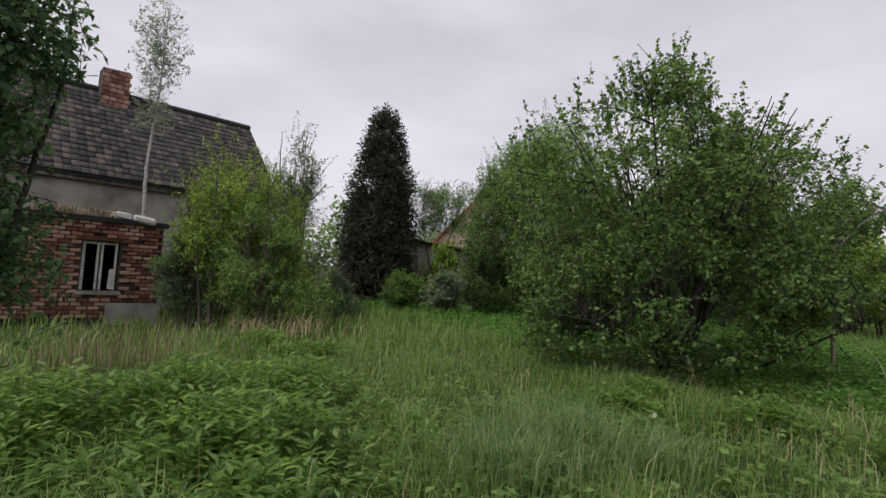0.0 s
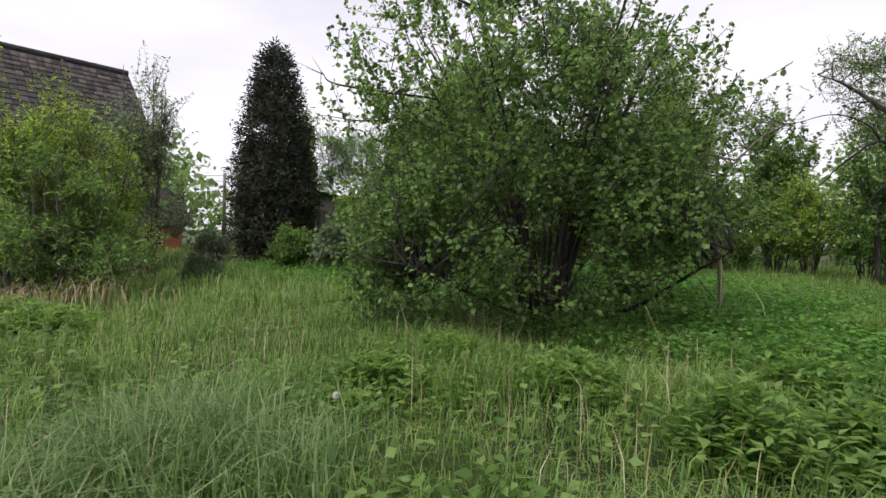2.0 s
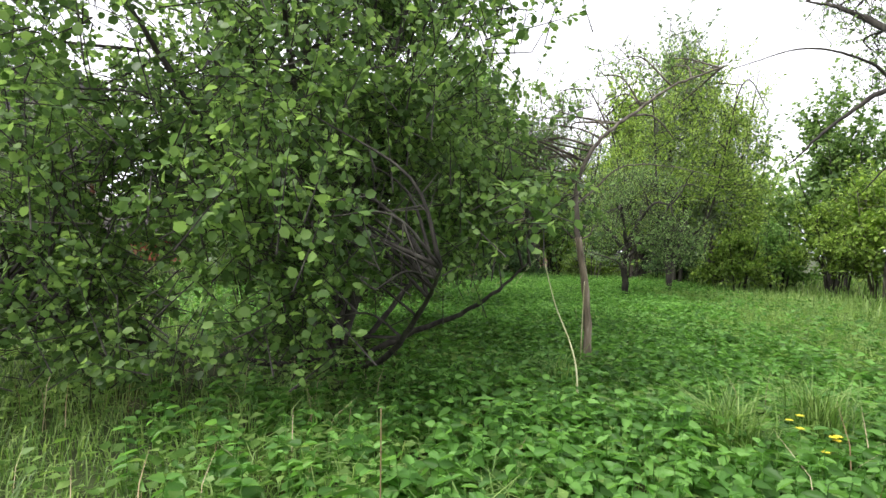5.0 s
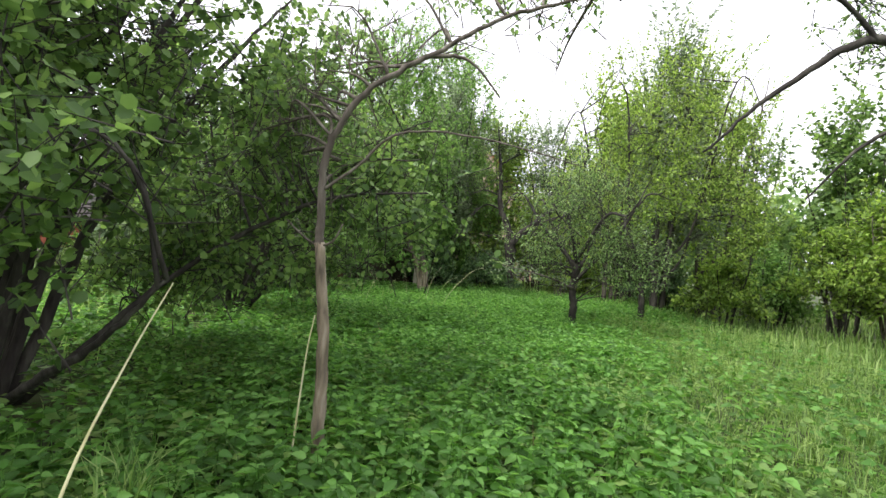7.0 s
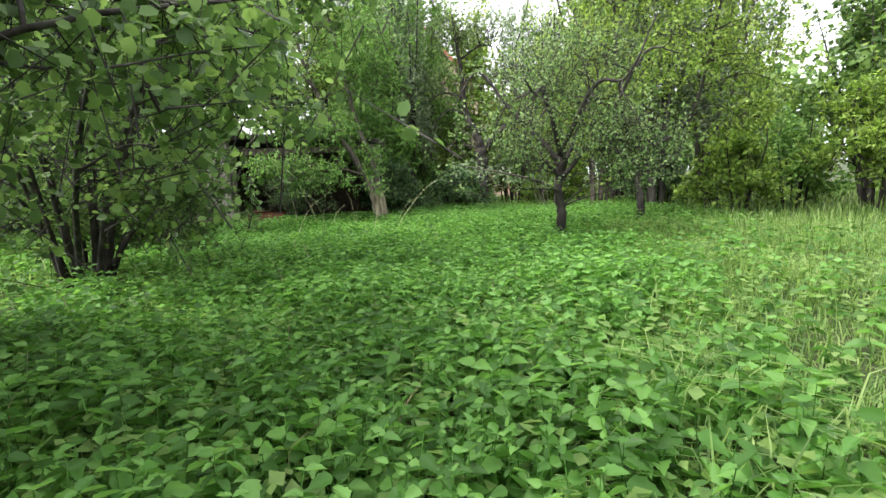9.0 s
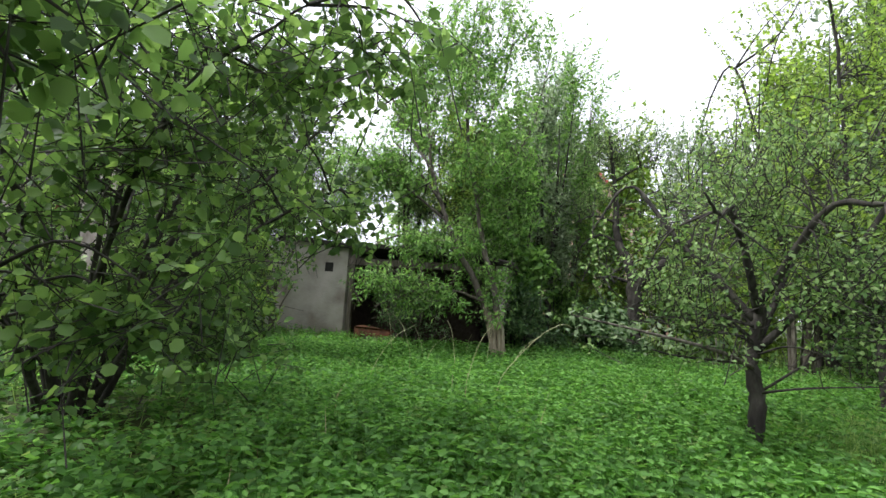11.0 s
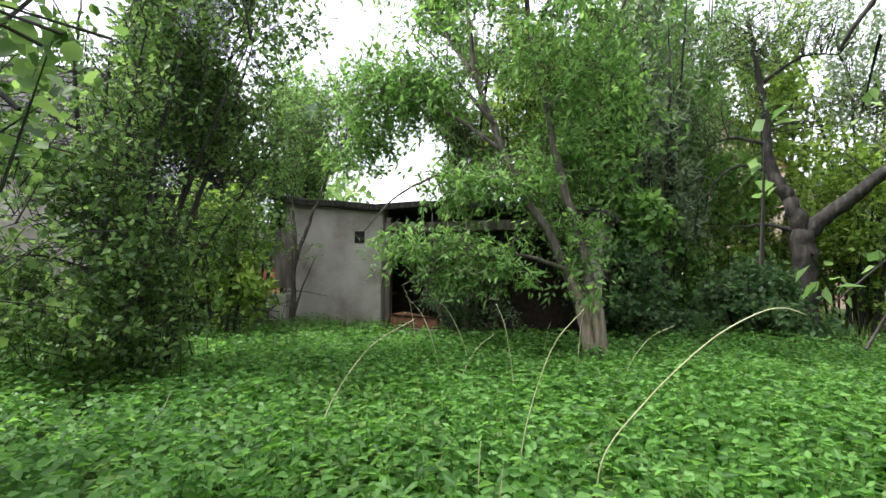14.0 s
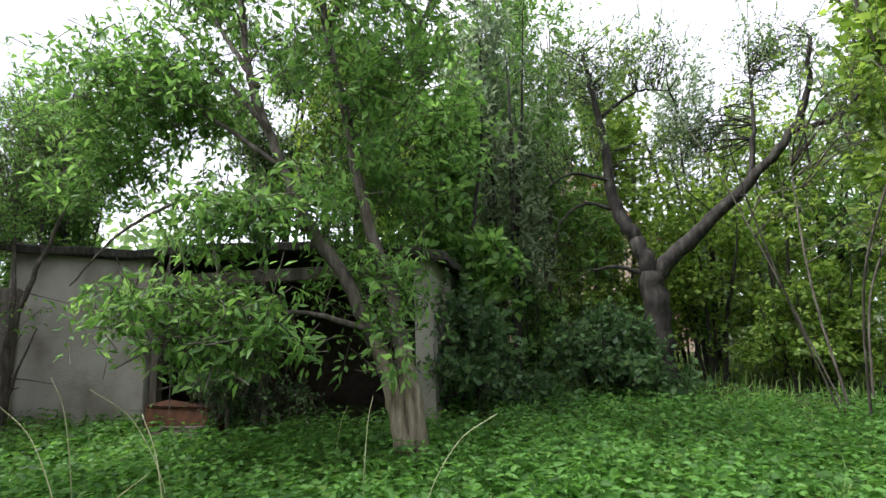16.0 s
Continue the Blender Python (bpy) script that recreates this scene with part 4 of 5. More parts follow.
sapling("willow_sapling", "pale green shrub below the conifer", (-3.7, 18.0, 0), 1.5, 1.0, M_birch, 500, 0.09, seed=10)
sapling("bramble_bush", "low reddish green bush at the conifer's foot", (-1.6, 19.0, 0), 1.7, 1.2, M_herb, 700, 0.08, seed=11)
sapling("bramble_bush", "low dark green bush in the grass by the path", (-2.6, 14.6, -0.1), 1.1, 0.7, M_dark, 350, 0.08, seed=13, boughs=8)
plant("young_birch", "slender young birch rooted in the outhouse roof", "tree", (-9.4, 15.6, 2.5), [([(0, 0, 0), (-0.05, 0, 2.0), (0.05, 0.1, 4.0), (0.1, 0.1, 7.2)], 0.06, 0.012)],
      [(0, 0, 5.6, 0.85, 0.85, 1.9), (0, 0, 3.6, 0.7, 0.7, 0.9)], 420, 9, 0.075, LEAF_OVATE, M_birch, M_birchbark, 0.4, 30, 0.2, 0.3)
plant("overhanging_tree", "dark broad-leaved tree overhanging the weeds", "tree", (-5.1, 5.2, -0.3), fan(5, 0.045, 0.9, 5.6, 15),
      [(-0.3, 0, 4.3, 1.3, 1.1, 1.6), (-0.5, 0, 2.6, 1.15, 1.0, 1.4), (-0.4, -0.1, 1.2, 1.1, 0.9, 1.0), (0.1, 0.2, 4.0, 0.8, 0.7, 0.6), (0.0, 0.2, 2.0, 0.9, 0.8, 1.6)], 2200, 9, 0.1, LEAF_BROAD, M_dark, M_darkbark, 0.4, 40, 0.1, 0.3)

# the wood round the meadow: (x, y, height, width, leaf, twigs)
WOOD = [(18.8, 12.0, 5.5, 1.9, M_dark, 1100), (18.5, 17.5, 6.5, 2.2, M_hazel, 1200), (18.6, 22.6, 3.6, 2.0, M_bright, 1100), (19.6, 22.0, 4.5, 2.2, M_bright, 1100),
        (21.5, 18.5, 8.0, 2.6, M_dark, 1300), (20.5, 25.5, 8.5, 2.6, M_hazel, 1300), (16.4, 26.8, 10.0, 2.4, M_bright, 1300), (14.2, 29.6, 9.5, 2.1, M_bright, 1000)]
WOOD_NORTH = [(14.4, 25.4, 10.5, 2.1, M_birch, 1800), (0.2, 17.4, 1.9, 1.0, M_birch, 500), (-1.1, 18.4, 1.6, 1.0, M_herb, 500), (0.1, 21.6, 3.2, 1.2, M_bright, 700),
        (12.2, 33.5, 7.5, 2.3, M_bright, 700),
        (15.2, 33.0, 9.0, 2.6, M_birch, 700), (6.2, 29.4, 10.0, 1.5, M_birch, 900), (8.6, 34.0, 9.5, 2.4, M_bright, 900), (11.0, 36.0, 10.0, 2.6, M_birch, 900), (10.4, 32.0, 5.0, 2.0, M_bright, 900), (7.6, 32.4, 5.5, 1.9, M_bright, 900), (6.0, 35.5, 10.0, 2.6, M_birch, 1000), (13.6, 34.5, 8.0, 2.6, M_maple, 900), (13.0, 27.2, 8.5, 1.6, M_bright, 900), (-2.7, 25.7, 7.5, 1.3, M_maple, 1500), (5.2, 27.9, 7.5, 1.5, M_maple, 1500), (6.6, 31.5, 12.0, 2.2, M_maple, 1500), (3.6, 29.8, 8.0, 1.9, M_bright, 1500),
        (0.6, 28.9, 3.3, 1.7, M_hazel, 1000), (-1.8, 28.6, 3.2, 1.8, M_dark, 1000), (-4.2, 25.5, 6.0, 1.9, M_hazel, 1000),  
        (24.0, 14.0, 7.5, 2.8, M_hazel, 900), (19.0, 30.5, 9.5, 2.8, M_hazel, 900), (3.0, 35.0, 9.0, 2.6, M_birch, 800), (26.0, 22.0, 9.0, 3.0, M_dark, 900), (4.6, 33.0, 11.0, 2.2, M_hazel, 1400)]
THICKET = [(15.8, 23.5, 2.4, M_bright), (17.8, 24.6, 2.8, M_maple), (14.6, 26.0, 2.6, M_dark), (8.2, 28.0, 2.0, M_dark), (20.6, 18.0, 2.4, M_bright), (19.2, 15.4, 2.6, M_hazel), (20.8, 20.6, 2.8, M_maple), (15.0, 29.4, 2.8, M_maple), (11.8, 30.5, 2.2, M_bright), (6.0, 26.4, 2.2, M_dark), (6.6, 29.8, 2.6, M_maple), (7.7, 30.6, 2.4, M_bright), (8.4, 33.0, 3.2, M_bright), (10.2, 35.0, 3.6, M_maple), (12.6, 31.5, 2.8, M_bright), (16.4, 10.8, 3.0, M_hazel)]
WORDS = {M_herb: "low green bush in the rough grass", M_bright: "fresh yellow-green leafy tree at the meadow's edge", M_dark: "dense dark green thicket tree", M_hazel: "mid-green broad-leaved tree in the wood", M_maple: "bright green young maple in the thicket", M_apple: "slender grey-green willow in the thicket", M_birch: "airy pale-leaved tree at the wood's edge"}
for k, (x, y, h, w, m, c) in enumerate(WOOD + WOOD_NORTH):
    sapling("wood_tree", WORDS[m], (x, y, 0), h, w, m, int(c * 0.6), 0.155 if h < 7 else 0.21, LEAF_BROAD if k % 2 else LEAF_LANCE, 6, M_darkbark if k % 3 else M_bark, 0.38, 0.3, 30 + k, 8, 36, "trees of the wood")
for k, (x, y, h, m) in enumerate(THICKET):
    sapling("thicket_bush", "low dense leafy bush at the wood's edge", (x, y, 0), h, 1.5, m, 520, 0.13, LEAF_BROAD, 7, M_darkbark, 0.25, 0.1, 90 + k, 8, 16, "bushes of the thicket")
far_wood = Soup()
for k in range(150):
    a = rng.uniform(-0.25, 1.75) if k < 110 else rng.uniform(-2.9, -0.3)
    d = rng.uniform(30, 48)
    c = np.array([6 + d * math.sin(a), 12 + d * math.cos(a), 0])
    if a < 0.12 and k < 110:
        c[1] += 30
    h = rng.uniform(5, 10)
    n = 330
    pp = c + unit(rng.normal(size=(n, 3))) * (rng.random((n, 1)) ** 0.4) * np.array([2.6, 2.6, h / 2]) + np.array([0, 0, h / 2 + 0.2])
    v, f = leaves(pp, unit(rng.normal(size=(n, 3))), unit(rng.normal(size=(n, 3)) + np.array([0, 0, 0.6])), rng.uniform(0.35, 0.75, n), LEAF_BROAD)
    far_wood.add(v, f)
tagged(far_wood.link("far_woods", M_apple), "distant green wood around the garden", "woods", kind="stuff")
# shrubs on and before the shed
plant("shed_shrub", "bent shrub growing up against the shed wall", "bush", (-0.75, 24.0, 0), [([(0, 0, -0.1), (0.05, 0, 0.8), (0.2, -0.1, 1.6), (0.7, -0.1, 2.6), (1.2, 0, 3.8)], 0.08, 0.02), ([(0.05, 0, 0.2), (0.4, -0.1, 0.9), (0.9, -0.15, 1.7)], 0.035, 0.01),
      ([(0.25, -0.1, 1.7), (0.0, 0, 2.6), (-0.3, 0.1, 3.6)], 0.05, 0.012)],
      [(0.4, 0, 4.4, 1.6, 1.0, 1.1), (-0.3, 0.4, 5.4, 1.2, 0.9, 0.8), (0.5, -0.4, 1.95, 0.8, 0.4, 0.35), (-0.9, 0, 3.4, 0.8, 0.7, 0.7), (1.2, 0.4, 5.4, 1.2, 0.8, 0.9)], 1700, 8, 0.085, LEAF_LANCE, M_maple, M_bark, 0.4, 34, 0.2, 0.35)
sapling("roof_sapling", "thin sapling growing out of the shed roof", (2.4, 26.3, 2.6), 5.2, 1.4, M_apple, 1300, 0.08, LEAF_BROAD, 6, M_darkbark, 0.4, seed=80)
sapling("roof_sapling", "leafy sapling behind the sagging shed roof", (3.9, 26.4, 2.4), 5.6, 1.6, M_bright, 1300, 0.09, LEAF_BROAD, 6, M_darkbark, 0.35, seed=81)
sapling("elder_bush", "dark shrub in front of the shed doorway", (3.6, 24.2, 0), 2.3, 1.1, M_dark, 600, 0.085, seed=82)


# ---- ground plants ----
def near_line(p, line):
    """Distance in plan from a line of places."""
    best = np.full(len(p), 1e9)
    for a, b in zip(line[:-1], line[1:]):
        a, b = np.array(a, float), np.array(b, float)
        t = np.clip(((p - a) @ (b - a)) / ((b - a) @ (b - a)), 0, 1)
        best = np.minimum(best, np.linalg.norm(p - a - t[:, None] * (b - a), axis=1))
    return best


TRACK = [(0, 1), (4, 5), (8, 7.5), (9.5, 11), (9.3, 16), (7.4, 21)]


def patch(p, scale, seed):
    return np.array([noise.noise(Vector((x * scale, y * scale, seed))) for x, y in p])


def nettle_share(p):
    """0 in the open grass, 1 in the nettle ground."""
    x, y = p[:, 0], p[:, 1]
    s = np.clip((x + 0.75 * y - 10.2) / 2.4, 0, 1)
    meadow = np.clip((x - 9.6 - 0.1 * (y - 9)) / 1.6, 0, 1) * np.clip((24 - y) / 3, 0, 1)
    west = np.clip((x + 1.0) / 2.0, 0, 1)
    return s * (1 - 0.92 * meadow) * np.where(y < 13, west, 1)


def clear_of_walls(p):
    keep = np.ones(len(p), bool)
    for (ox, oy), yaw, (x0, x1), (y0, y1) in (((-7.36, 22.37), HOUSE_YAW, (-LONG, 0), (0.2, 8.6)), ((-8.44, 15.17), HOUSE_YAW, (-3.9, 0.05), (-0.1, 3.6)), ((1.24, 24.8), 9.5, (-2.8, 4.7), (-0.05, 3.8))):
        c, s = math.cos(radians(yaw)), math.sin(radians(yaw))
        lx, ly = (p[:, 0] - ox) * c + (p[:, 1] - oy) * s, -(p[:, 0] - ox) * s + (p[:, 1] - oy) * c
        keep &= ~((lx > x0) & (lx < x1) & (ly > y0) & (ly < y1))
    return keep


def on_ground(p):
    return np.column_stack([p, ground_z(p[:, 0], p[:, 1])])


def scatter(n, x0, x1, y0, y1, reach, share):
    p = np.column_stack([rng.uniform(x0, x1, n), rng.uniform(y0, y1, n)])
    d = near_line(p, TRACK)
    keep = rng.random(n) < share(p) * np.clip(np.exp(-(d - 3.0) / reach), 0, 1)
    p = p[keep]
    return p[clear_of_walls(p)]


def shade(p):
    """Bare shaded floor under the two hazels."""
    return np.maximum(np.clip(1.25 - np.hypot((p[:, 0] - 4.6) / 3.0, (p[:, 1] - 10.2) / 2.6), 0, 1), np.clip(1.2 - np.hypot((p[:, 0] - 4.0) / 2.2, (p[:, 1] - 15.4) / 2.2), 0, 1))


# nettles and ground elder
p = scatter(56000, -4, 15, 4, 28.5, 5.0, lambda a: nettle_share(a) * (1 - 0.95 * shade(a)))
n = len(p)
print("nettles", n)
h = (0.33 + 0.14 * patch(p, 0.5, 3.0) + 0.16 * patch(p, 1.9, 4.0) + rng.normal(size=n) * 0.075) * np.where(p[:, 1] > 14, 1.15, 0.92)
h = np.clip(h, 0.12, 0.4)
foot = on_ground(p)
lean = rng.normal(size=(n, 3)) * 0.12
lean[:, 2] = 1
TIERS = 4
close = near_line(p, TRACK) < 2.6
big = np.where(p[:, 1] < 13.5, 1.08, 1.0) * (1 + 0.25 * patch(p, 0.7, 21.0))
stems, herb = Soup(), Soup()
top = foot + lean * h[:, None]
stems.twigs(foot[close], top[close], 0.004, 0.002)
for t in range(TIERS):
    f0 = 0.42 + 0.58 * t / (TIERS - 1)
    for side in range(2):
        ang = rng.uniform(0, 6.28, n) if side == 0 else ang + np.pi + rng.normal(size=n) * 0.3
        head = np.column_stack([np.cos(ang), np.sin(ang), rng.normal(size=n) * 0.22 - 0.12 + 0.3 * (t == TIERS - 1)])
        nor = unit(np.column_stack([rng.normal(size=(n, 2)) * 0.6, np.ones(n)]))
        size = (0.108 - 0.042 * (t / (TIERS - 1)) ** 2) * rng.uniform(0.55, 1.3, n) * big
        for pick, leaf_shape in ((close, LEAF_NETTLE), (~close, LEAF_BROAD)):
            v, f = leaves((foot + (top - foot) * f0)[pick], head[pick], nor[pick], size[pick], leaf_shape)
            herb.add(v, f)
nettles = tagged(herb.link("nettles", M_nettle), "dense bright green stinging nettles and ground elder", "nettles", kind="stuff")
stems.link("stems", M_nettle, nettles)

# low broad-leaved ground cover, in the shade and among the grass
p = scatter(42000, -5, 16, 1, 27, 4.0, lambda a: np.clip(0.16 + 0.9 * nettle_share(a) + 0.35 * (patch(a, 0.8, 9.0) > 0.15), 0, 1) * (1 - 0.6 * shade(a)))
n = len(p)
cover = Soup()
for k in range(5):
    ang = rng.uniform(0, 6.28, n)
    head = np.column_stack([np.cos(ang), np.sin(ang), rng.uniform(-0.1, 0.5, n)])
    nor = unit(np.column_stack([rng.normal(size=(n, 2)) * 0.35, np.ones(n)]))
    q3 = on_ground(p + rng.normal(size=p.shape) * 0.06)
    q3[:, 2] += rng.uniform(0.05, 0.26, n)
    v, f = leaves(q3, head, nor, rng.uniform(0.05, 0.11, n), LEAF_BROAD)
    cover.add(v, f)
tagged(cover.link("ground_cover", M_herb), "low broad-leaved weeds covering the soil", "weeds", kind="stuff")


def blades(p, height, width, droop, mat, name, label, base_z=None, stuff=True):
    """Bent tapering blades, three faces each."""
    n = len(p)
    foot = on_ground(p)
    if base_z is not None:
        foot[:, 2] = base_z
    a = rng.uniform(0, 6.28, n)
    out = np.column_stack([np.cos(a), np.sin(a), np.zeros(n)])
    side = np.column_stack([-np.sin(a), np.cos(a), np.zeros(n)]) * width[:, None]
    up = np.array([0, 0, 1.0])
    b = droop * rng.uniform(0.3, 1.6, n)
    m1 = foot + up * height[:, None] * 0.55 + out * (height * b * 0.18)[:, None]
    m2 = foot + up * (height * (1 - 0.32 * b))[:, None] + out * (height * b * 0.75)[:, None]
    v = np.stack([foot - side, foot + side, m1 + side * 0.8, m1 - side * 0.8, m2], 1)
    o = (np.arange(n) * 5)[:, None, None]
    ob = link_mesh(name, v.reshape(-1, 3), [(np.array([[(0, 1, 2, 3)]]) + o).reshape(-1, 4), (np.array([[(3, 2, 4)]]) + o).reshape(-1, 3)], mat)
    return tagged(ob, label, "grass", kind="stuff") if stuff else ob


p = scatter(380000, -9, 19, 0.2, 27, 6.0, lambda a: np.clip(1.05 - 0.93 * nettle_share(a), 0, 1) * (1 - 0.8 * shade(a)))
print("grass", len(p))
hh = 0.3 + 0.22 * patch(p, 0.55, 1.0) + 0.2 * patch(p, 1.8, 2.0) + rng.normal(size=len(p)) * 0.07
blades(p, np.clip(hh, 0.1, 0.75), np.full(len(p), 0.0042) * rng.uniform(0.6, 1.5, len(p)), 1.15, M_grass, "meadow_grass", "tall uncut green meadow grass")
p = np.column_stack([rng.uniform(-14, 32, 36000), rng.uniform(2, 40, 36000)])
p = p[(near_line(p, TRACK) > 6) & clear_of_walls(p)]
blades(p, rng.uniform(0.25, 0.6, len(p)), np.full(len(p), 0.015), 0.6, M_grass, "far_meadow_grass", "rough grass farther off in the garden")

p = scatter(4500, -6, 9.5, 0.5, 20, 5.0, lambda a: np.clip(1.0 - 0.8 * nettle_share(a), 0, 1) * (patch(a, 0.7, 5.0) > -0.05))
blades(p, rng.uniform(0.3, 0.7, len(p)), np.full(len(p), 0.0035), 0.5, M_dry, "dry_grass", "straw-coloured seed stems scattered through the meadow")

# pale blue-green grass tufts
for tx, ty, r, c, hgt in ((1.15, 4.6, 0.6, 1300, 0.68), (0.6, 3.9, 0.4, 700, 0.6), (1.9, 4.4, 0.4, 450, 0.5), (8.5, 7.95, 0.16, 260, 0.7), (9.3, 8.35, 0.18, 280, 0.75), (7.55, 9.0, 0.13, 90, 0.7), (5.0, 5.6, 0.2, 160, 0.5), (7.0, 7.0, 0.2, 120, 0.45)):
    pp = np.array([tx, ty]) + rng.normal(size=(c, 2)) * r * 0.5
    ob = blades(pp, rng.uniform(0.6, 1.1, c) * hgt, np.full(c, 0.005), 0.85, M_tuft if r > 0.25 else M_grass, "grass_tuft", "", stuff=False)
    tagged(ob, "arching pale blue-green grass tuft in the meadow" if r > 0.25 else "upright fresh green grass tuft among the weeds", "grass tuft", "grass tufts")


def leafy_clump(x, y, r, h, count, mat, label):
    """A mound of leafy shoots, such as goldenrod."""
    root = thing("weed_clump", (x, y, float(ground_z(x, y))), label, "weeds", "leafy clumps")
    g, st = Soup(), Soup()
    q2 = rng.normal(size=(count, 2)) * r * 0.5
    hh = h * (1.05 - 0.5 * np.minimum(1, np.linalg.norm(q2, axis=1) / r) ** 2) * rng.uniform(0.8, 1.1, count)
    f3 = np.column_stack([q2, np.zeros(count)])
    t3 = f3 + np.column_stack([q2 * 0.25, hh])
    st.twigs(f3, t3, 0.004, 0.002)
    for k in range(12):
        s = 0.3 + 0.7 * k / 11
        ang = rng.uniform(0, 6.28, count)
        head = np.column_stack([np.cos(ang), np.sin(ang), np.full(count, 0.15 + 0.5 * s * (k > 8))])
        v, f = leaves(f3 + (t3 - f3) * s, head, np.tile([0.0, 0, 1], (count, 1)) + rng.normal(size=(count, 3)) * 0.2, rng.uniform(0.07, 0.12, count), LEAF_LANCE)
        g.add(v, f)
    tagged(st.link("stalk_cluster", mat, root), kind="stuff")
    tagged(g.link("foliage", mat, root), kind="stuff")
    return root


for x, y, r, h, c in ((-1.3, 3.7, 0.75, 0.6, 260), (-2.1, 4.6, 0.8, 0.62, 260), (-1.5, 5.3, 0.7, 0.55, 220), (-3.0, 3.9, 0.7, 0.55, 200), (-0.9, 2.9, 0.5, 0.45, 140)):
    leafy_clump(x, y, r, h, c, M_herb, "mounded leafy green goldenrod clump")
for x, y, r, h, c in ((4.55, 4.6, 0.32, 0.5, 90), (2.3, 6.1, 0.4, 0.35, 110), (3.9, 5.9, 0.4, 0.35, 90), (-2.0, 8.3, 0.6, 0.4, 150), (-3.2, 9.2, 0.6, 0.4, 150), (5.3, 4.5, 0.3, 0.4, 70), (3.0, 7.0, 0.4, 0.3, 90), (6.2, 5.9, 0.35, 0.35, 80)):
    leafy_clump(x, y, r, h, c, M_herb, "low dark green weed clump in the grass")

# last year's dry stalks before the outhouse
p = np.column_stack([rng.normal(-4.3, 0.6, 420), rng.normal(6.6, 0.6, 420)])
blades(p, rng.uniform(0.35, 1.15, 420), np.full(420, 0.005), 0.5, M_dry, "dry_grass", "dry straw-coloured dead stalks of last year")
p = np.column_stack([rng.normal(-3.4, 0.8, 350), rng.normal(10.2, 0.6, 350)])
blades(p, rng.uniform(0.3, 0.9, 350), np.full(350, 0.007), 0.9, M_dry, "dry_grass", "bent pale dead stalks before the bushes")
a = Matrix.Translation((-8.44, 15.17, 0)) @ pose(0, 0, 0, 0, 0, HOUSE_YAW)
loc = np.column_stack([rng.uniform(-3.2, -1.2, 420), rng.uniform(-0.1, 0.5, 420)])
wp = np.array([tuple(a @ Vector((x, y, 0)))[:2] for x, y in loc])
blades(wp, rng.uniform(0.15, 0.45, 420), np.full(420, 0.01), 1.3, M_dry, "roof_grass", "dry grass hanging over the outhouse roof edge", base_z=AT + 0.17)


def cane(pts, r, label, name="dead_cane", mat=M_cane, cat="cane"):
    sp = Soup()
    line = curve(pts, 8)
    sp.tube(line, np.linspace(r, r * 0.45, len(line)), 5)
    ob = sp.link(name, mat, smooth=True)
    return tagged(ob, label, cat, "pale canes")


CANE = "pale dry arching cane standing in the nettles"
cane([(7.62, 8.45, 0.0), (7.61, 8.6, 0.55), (7.5, 9.0, 0.95), (7.44, 9.36, 1.3)], 0.009, "pale leaning stalk beside the hazel", "dead_stalk")
cane([(7.9, 10.0, 0.0), (7.93, 10.05, 0.8), (7.95, 10.1, 1.1)], 0.008, "thin stick leaning on the peeled trunk", "dead_stalk")
for bx, by, tx, ty, tz in CANES:
    cane([(bx, by, 0), (bx + 0.1 * (tx - bx), by + 0.1 * (ty - by), 0.4 * tz), (bx + 0.5 * (tx - bx), by + 0.5 * (ty - by), 0.8 * tz), (tx, ty, tz)], 0.0048, CANE)
cane([(7.68, 18.88, 0), (7.7, 18.88, 0.45), (7.91, 18.93, 0.79), (8.18, 19.01, 1.1), (8.38, 19.06, 1.25), (8.5, 19.1, 1.29), (8.6, 19.14, 1.26)], 0.0052, "long pale cane arching over the nettles")
for x, y, h in ((2.6, 4.9, 0.95), (4.5, 5.4, 0.9), (0.8, 6.6, 0.8), (6.5, 6.4, 0.8), (-2.8, 7.4, 1.5), (-2.2, 8.0, 1.3), (-3.6, 8.4, 1.6), (-1.6, 9.0, 1.2)):
    cane([(x, y, float(ground_z(x, y)) - 0.02), (x + 0.02, y, h * 0.5), (x + rng.uniform(-.25, .25), y + 0.05, h)], 0.005, "thin pale upright dead stalk in the grass", "dead_stalk", M_dry, "stalk")
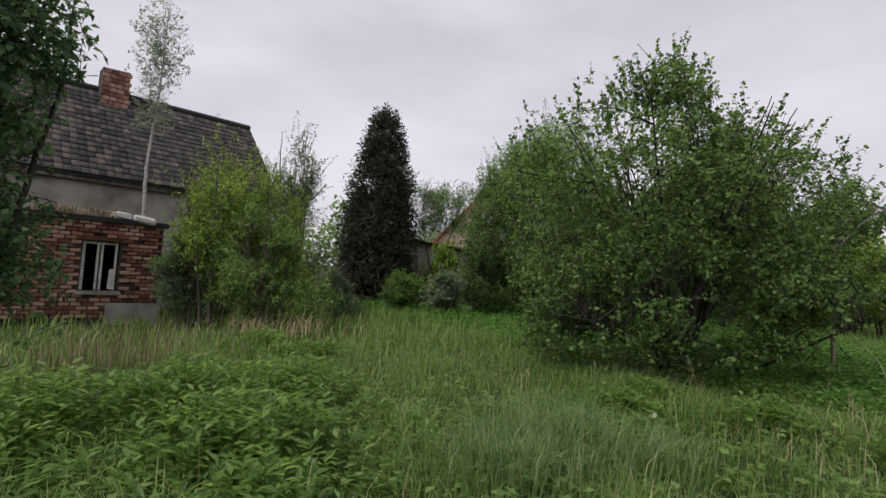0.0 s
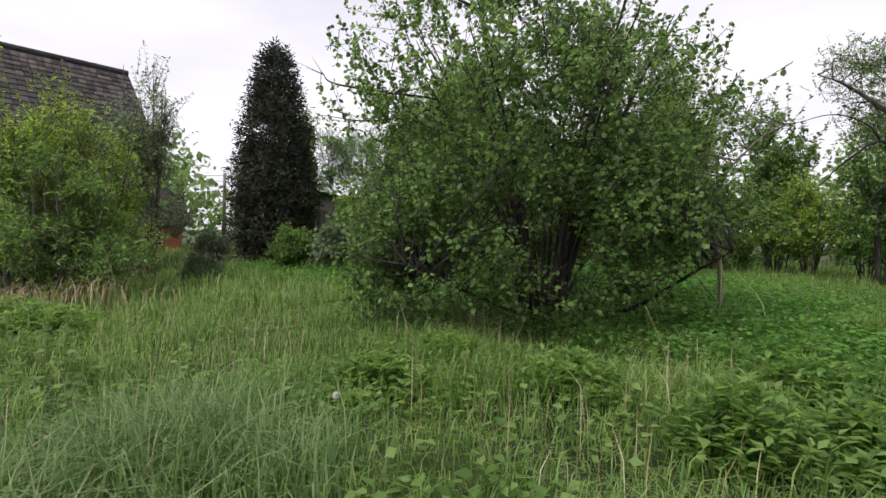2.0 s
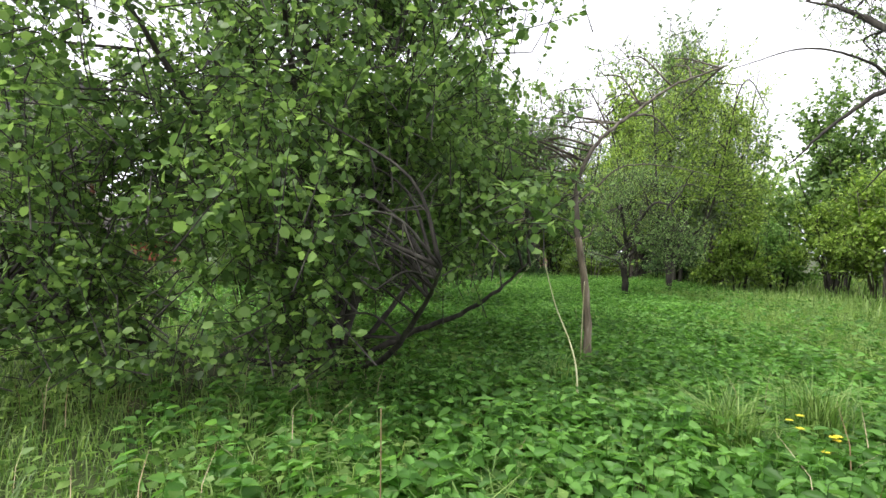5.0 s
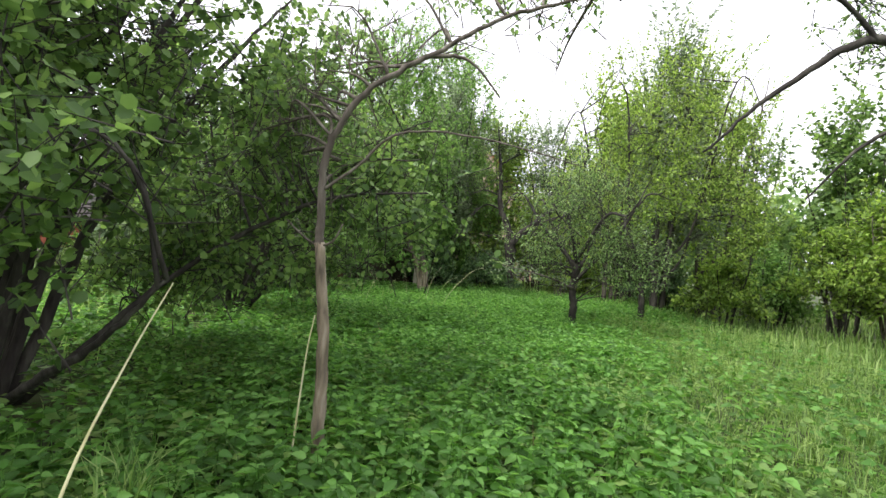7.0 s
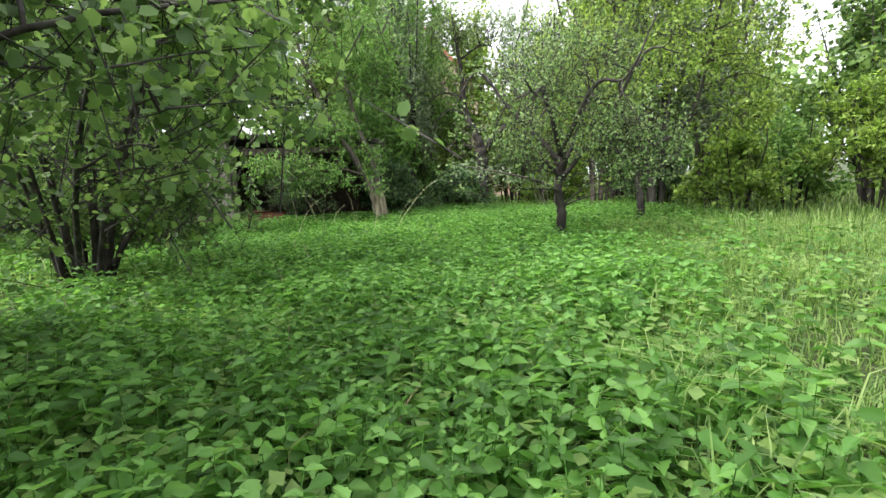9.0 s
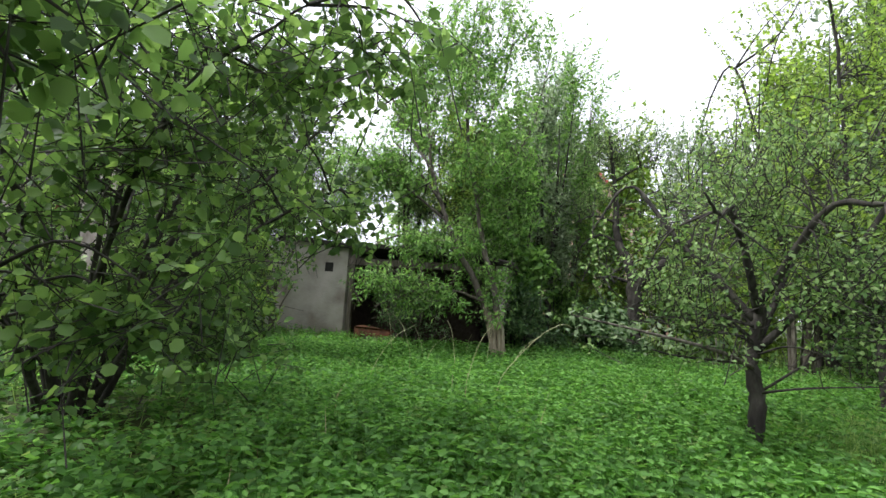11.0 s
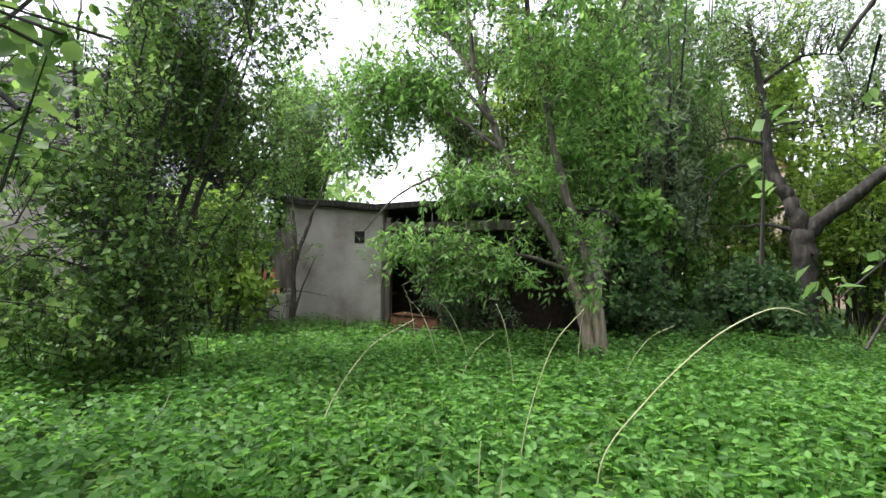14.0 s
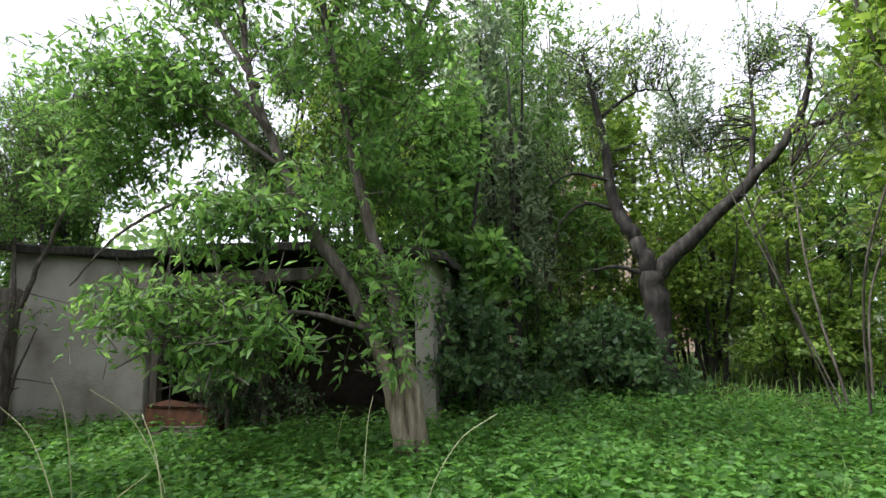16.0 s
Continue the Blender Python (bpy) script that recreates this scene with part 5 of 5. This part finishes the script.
# small flowers
for x, y, z in ((2.1, 4.78, 0.42),):
    root = thing("dandelion_clock", (x, y, 0), "white dandelion clock on a thin stem", "flower", "dandelions")
    sp = Soup()
    sp.tube([(0, 0, 0), (0.01, 0, z / 2), (0, 0, z)], [0.003, 0.003, 0.002], 4)
    sp.link("stem", M_herb, root)
    d = unit(rng.normal(size=(160, 3)))
    v, f = leaves(np.array([0, 0, z]) + d * 0.006, d, unit(rng.normal(size=(160, 3))), np.full(160, 0.018), LEAF_LANCE)
    link_mesh("head", v, f, M_petal, root)
for k in range(9):
    x, y = 8.85 + rng.normal() * 0.1, 7.75 + rng.normal() * 0.14
    z = float(ground_z(x, y)) + rng.uniform(0.3, 0.5)
    root = thing("yellow_flower", (x, y, 0), "small yellow flower among the weeds", "flower", "yellow flowers")
    sp = Soup()
    sp.tube([(0, 0, -0.02), (0.01, 0, z / 2), (0, 0, z)], [0.003, 0.003, 0.002], 4)
    sp.link("stem", M_herb, root)
    aa = np.linspace(0, 6.28, 12, endpoint=False)
    d = np.column_stack([np.cos(aa), np.sin(aa), np.full(12, 0.35)])
    v, f = leaves(np.tile([0.0, 0, z], (12, 1)), unit(d), np.tile([0.0, 0, 1], (12, 1)), np.full(12, 0.028), LEAF_LANCE)
    link_mesh("petals", v, f, M_yellow, root)

# ---- single bricks of the outhouse wall ----
brick_shapes = []
for k in range(6):
    bm = box((0, 0, 0), (0.25, 0.16, 0.098), 0.012, 0.006, 40 + k)
    me = bpy.data.meshes.new("brick")
    bm.to_mesh(me)
    bm.free()
    me.materials.append(M_brick)
    brick_shapes.append(me)
rb = random.Random(5)
zc, course = A0, 0
while zc < AT - 0.02:
    x = -AW + 0.135 * (course % 2)
    while x < -0.12:
        inside = x + 0.25 > WX0 + 0.03 and x < WX1 - 0.03 and zc + 0.1 > WZ0 and zc < WZ1
        if not inside and rb.random() > 0.05 and not (zc < 0.1 and x > -1.3) and not (zc < -0.3):
            b_ob = new("brick", rb.choice(brick_shapes))
            b_ob.parent = wall_a
            b_ob.matrix_local = pose(x, -0.03 + rb.uniform(-0.03, 0.03), zc, 0, rb.uniform(-1.5, 1.5), rb.uniform(-3, 3))
            b_ob.scale = (rb.uniform(0.9, 1.03), 1, rb.uniform(0.85, 1.0))
        x += 0.27
    zc += 0.113
    course += 1
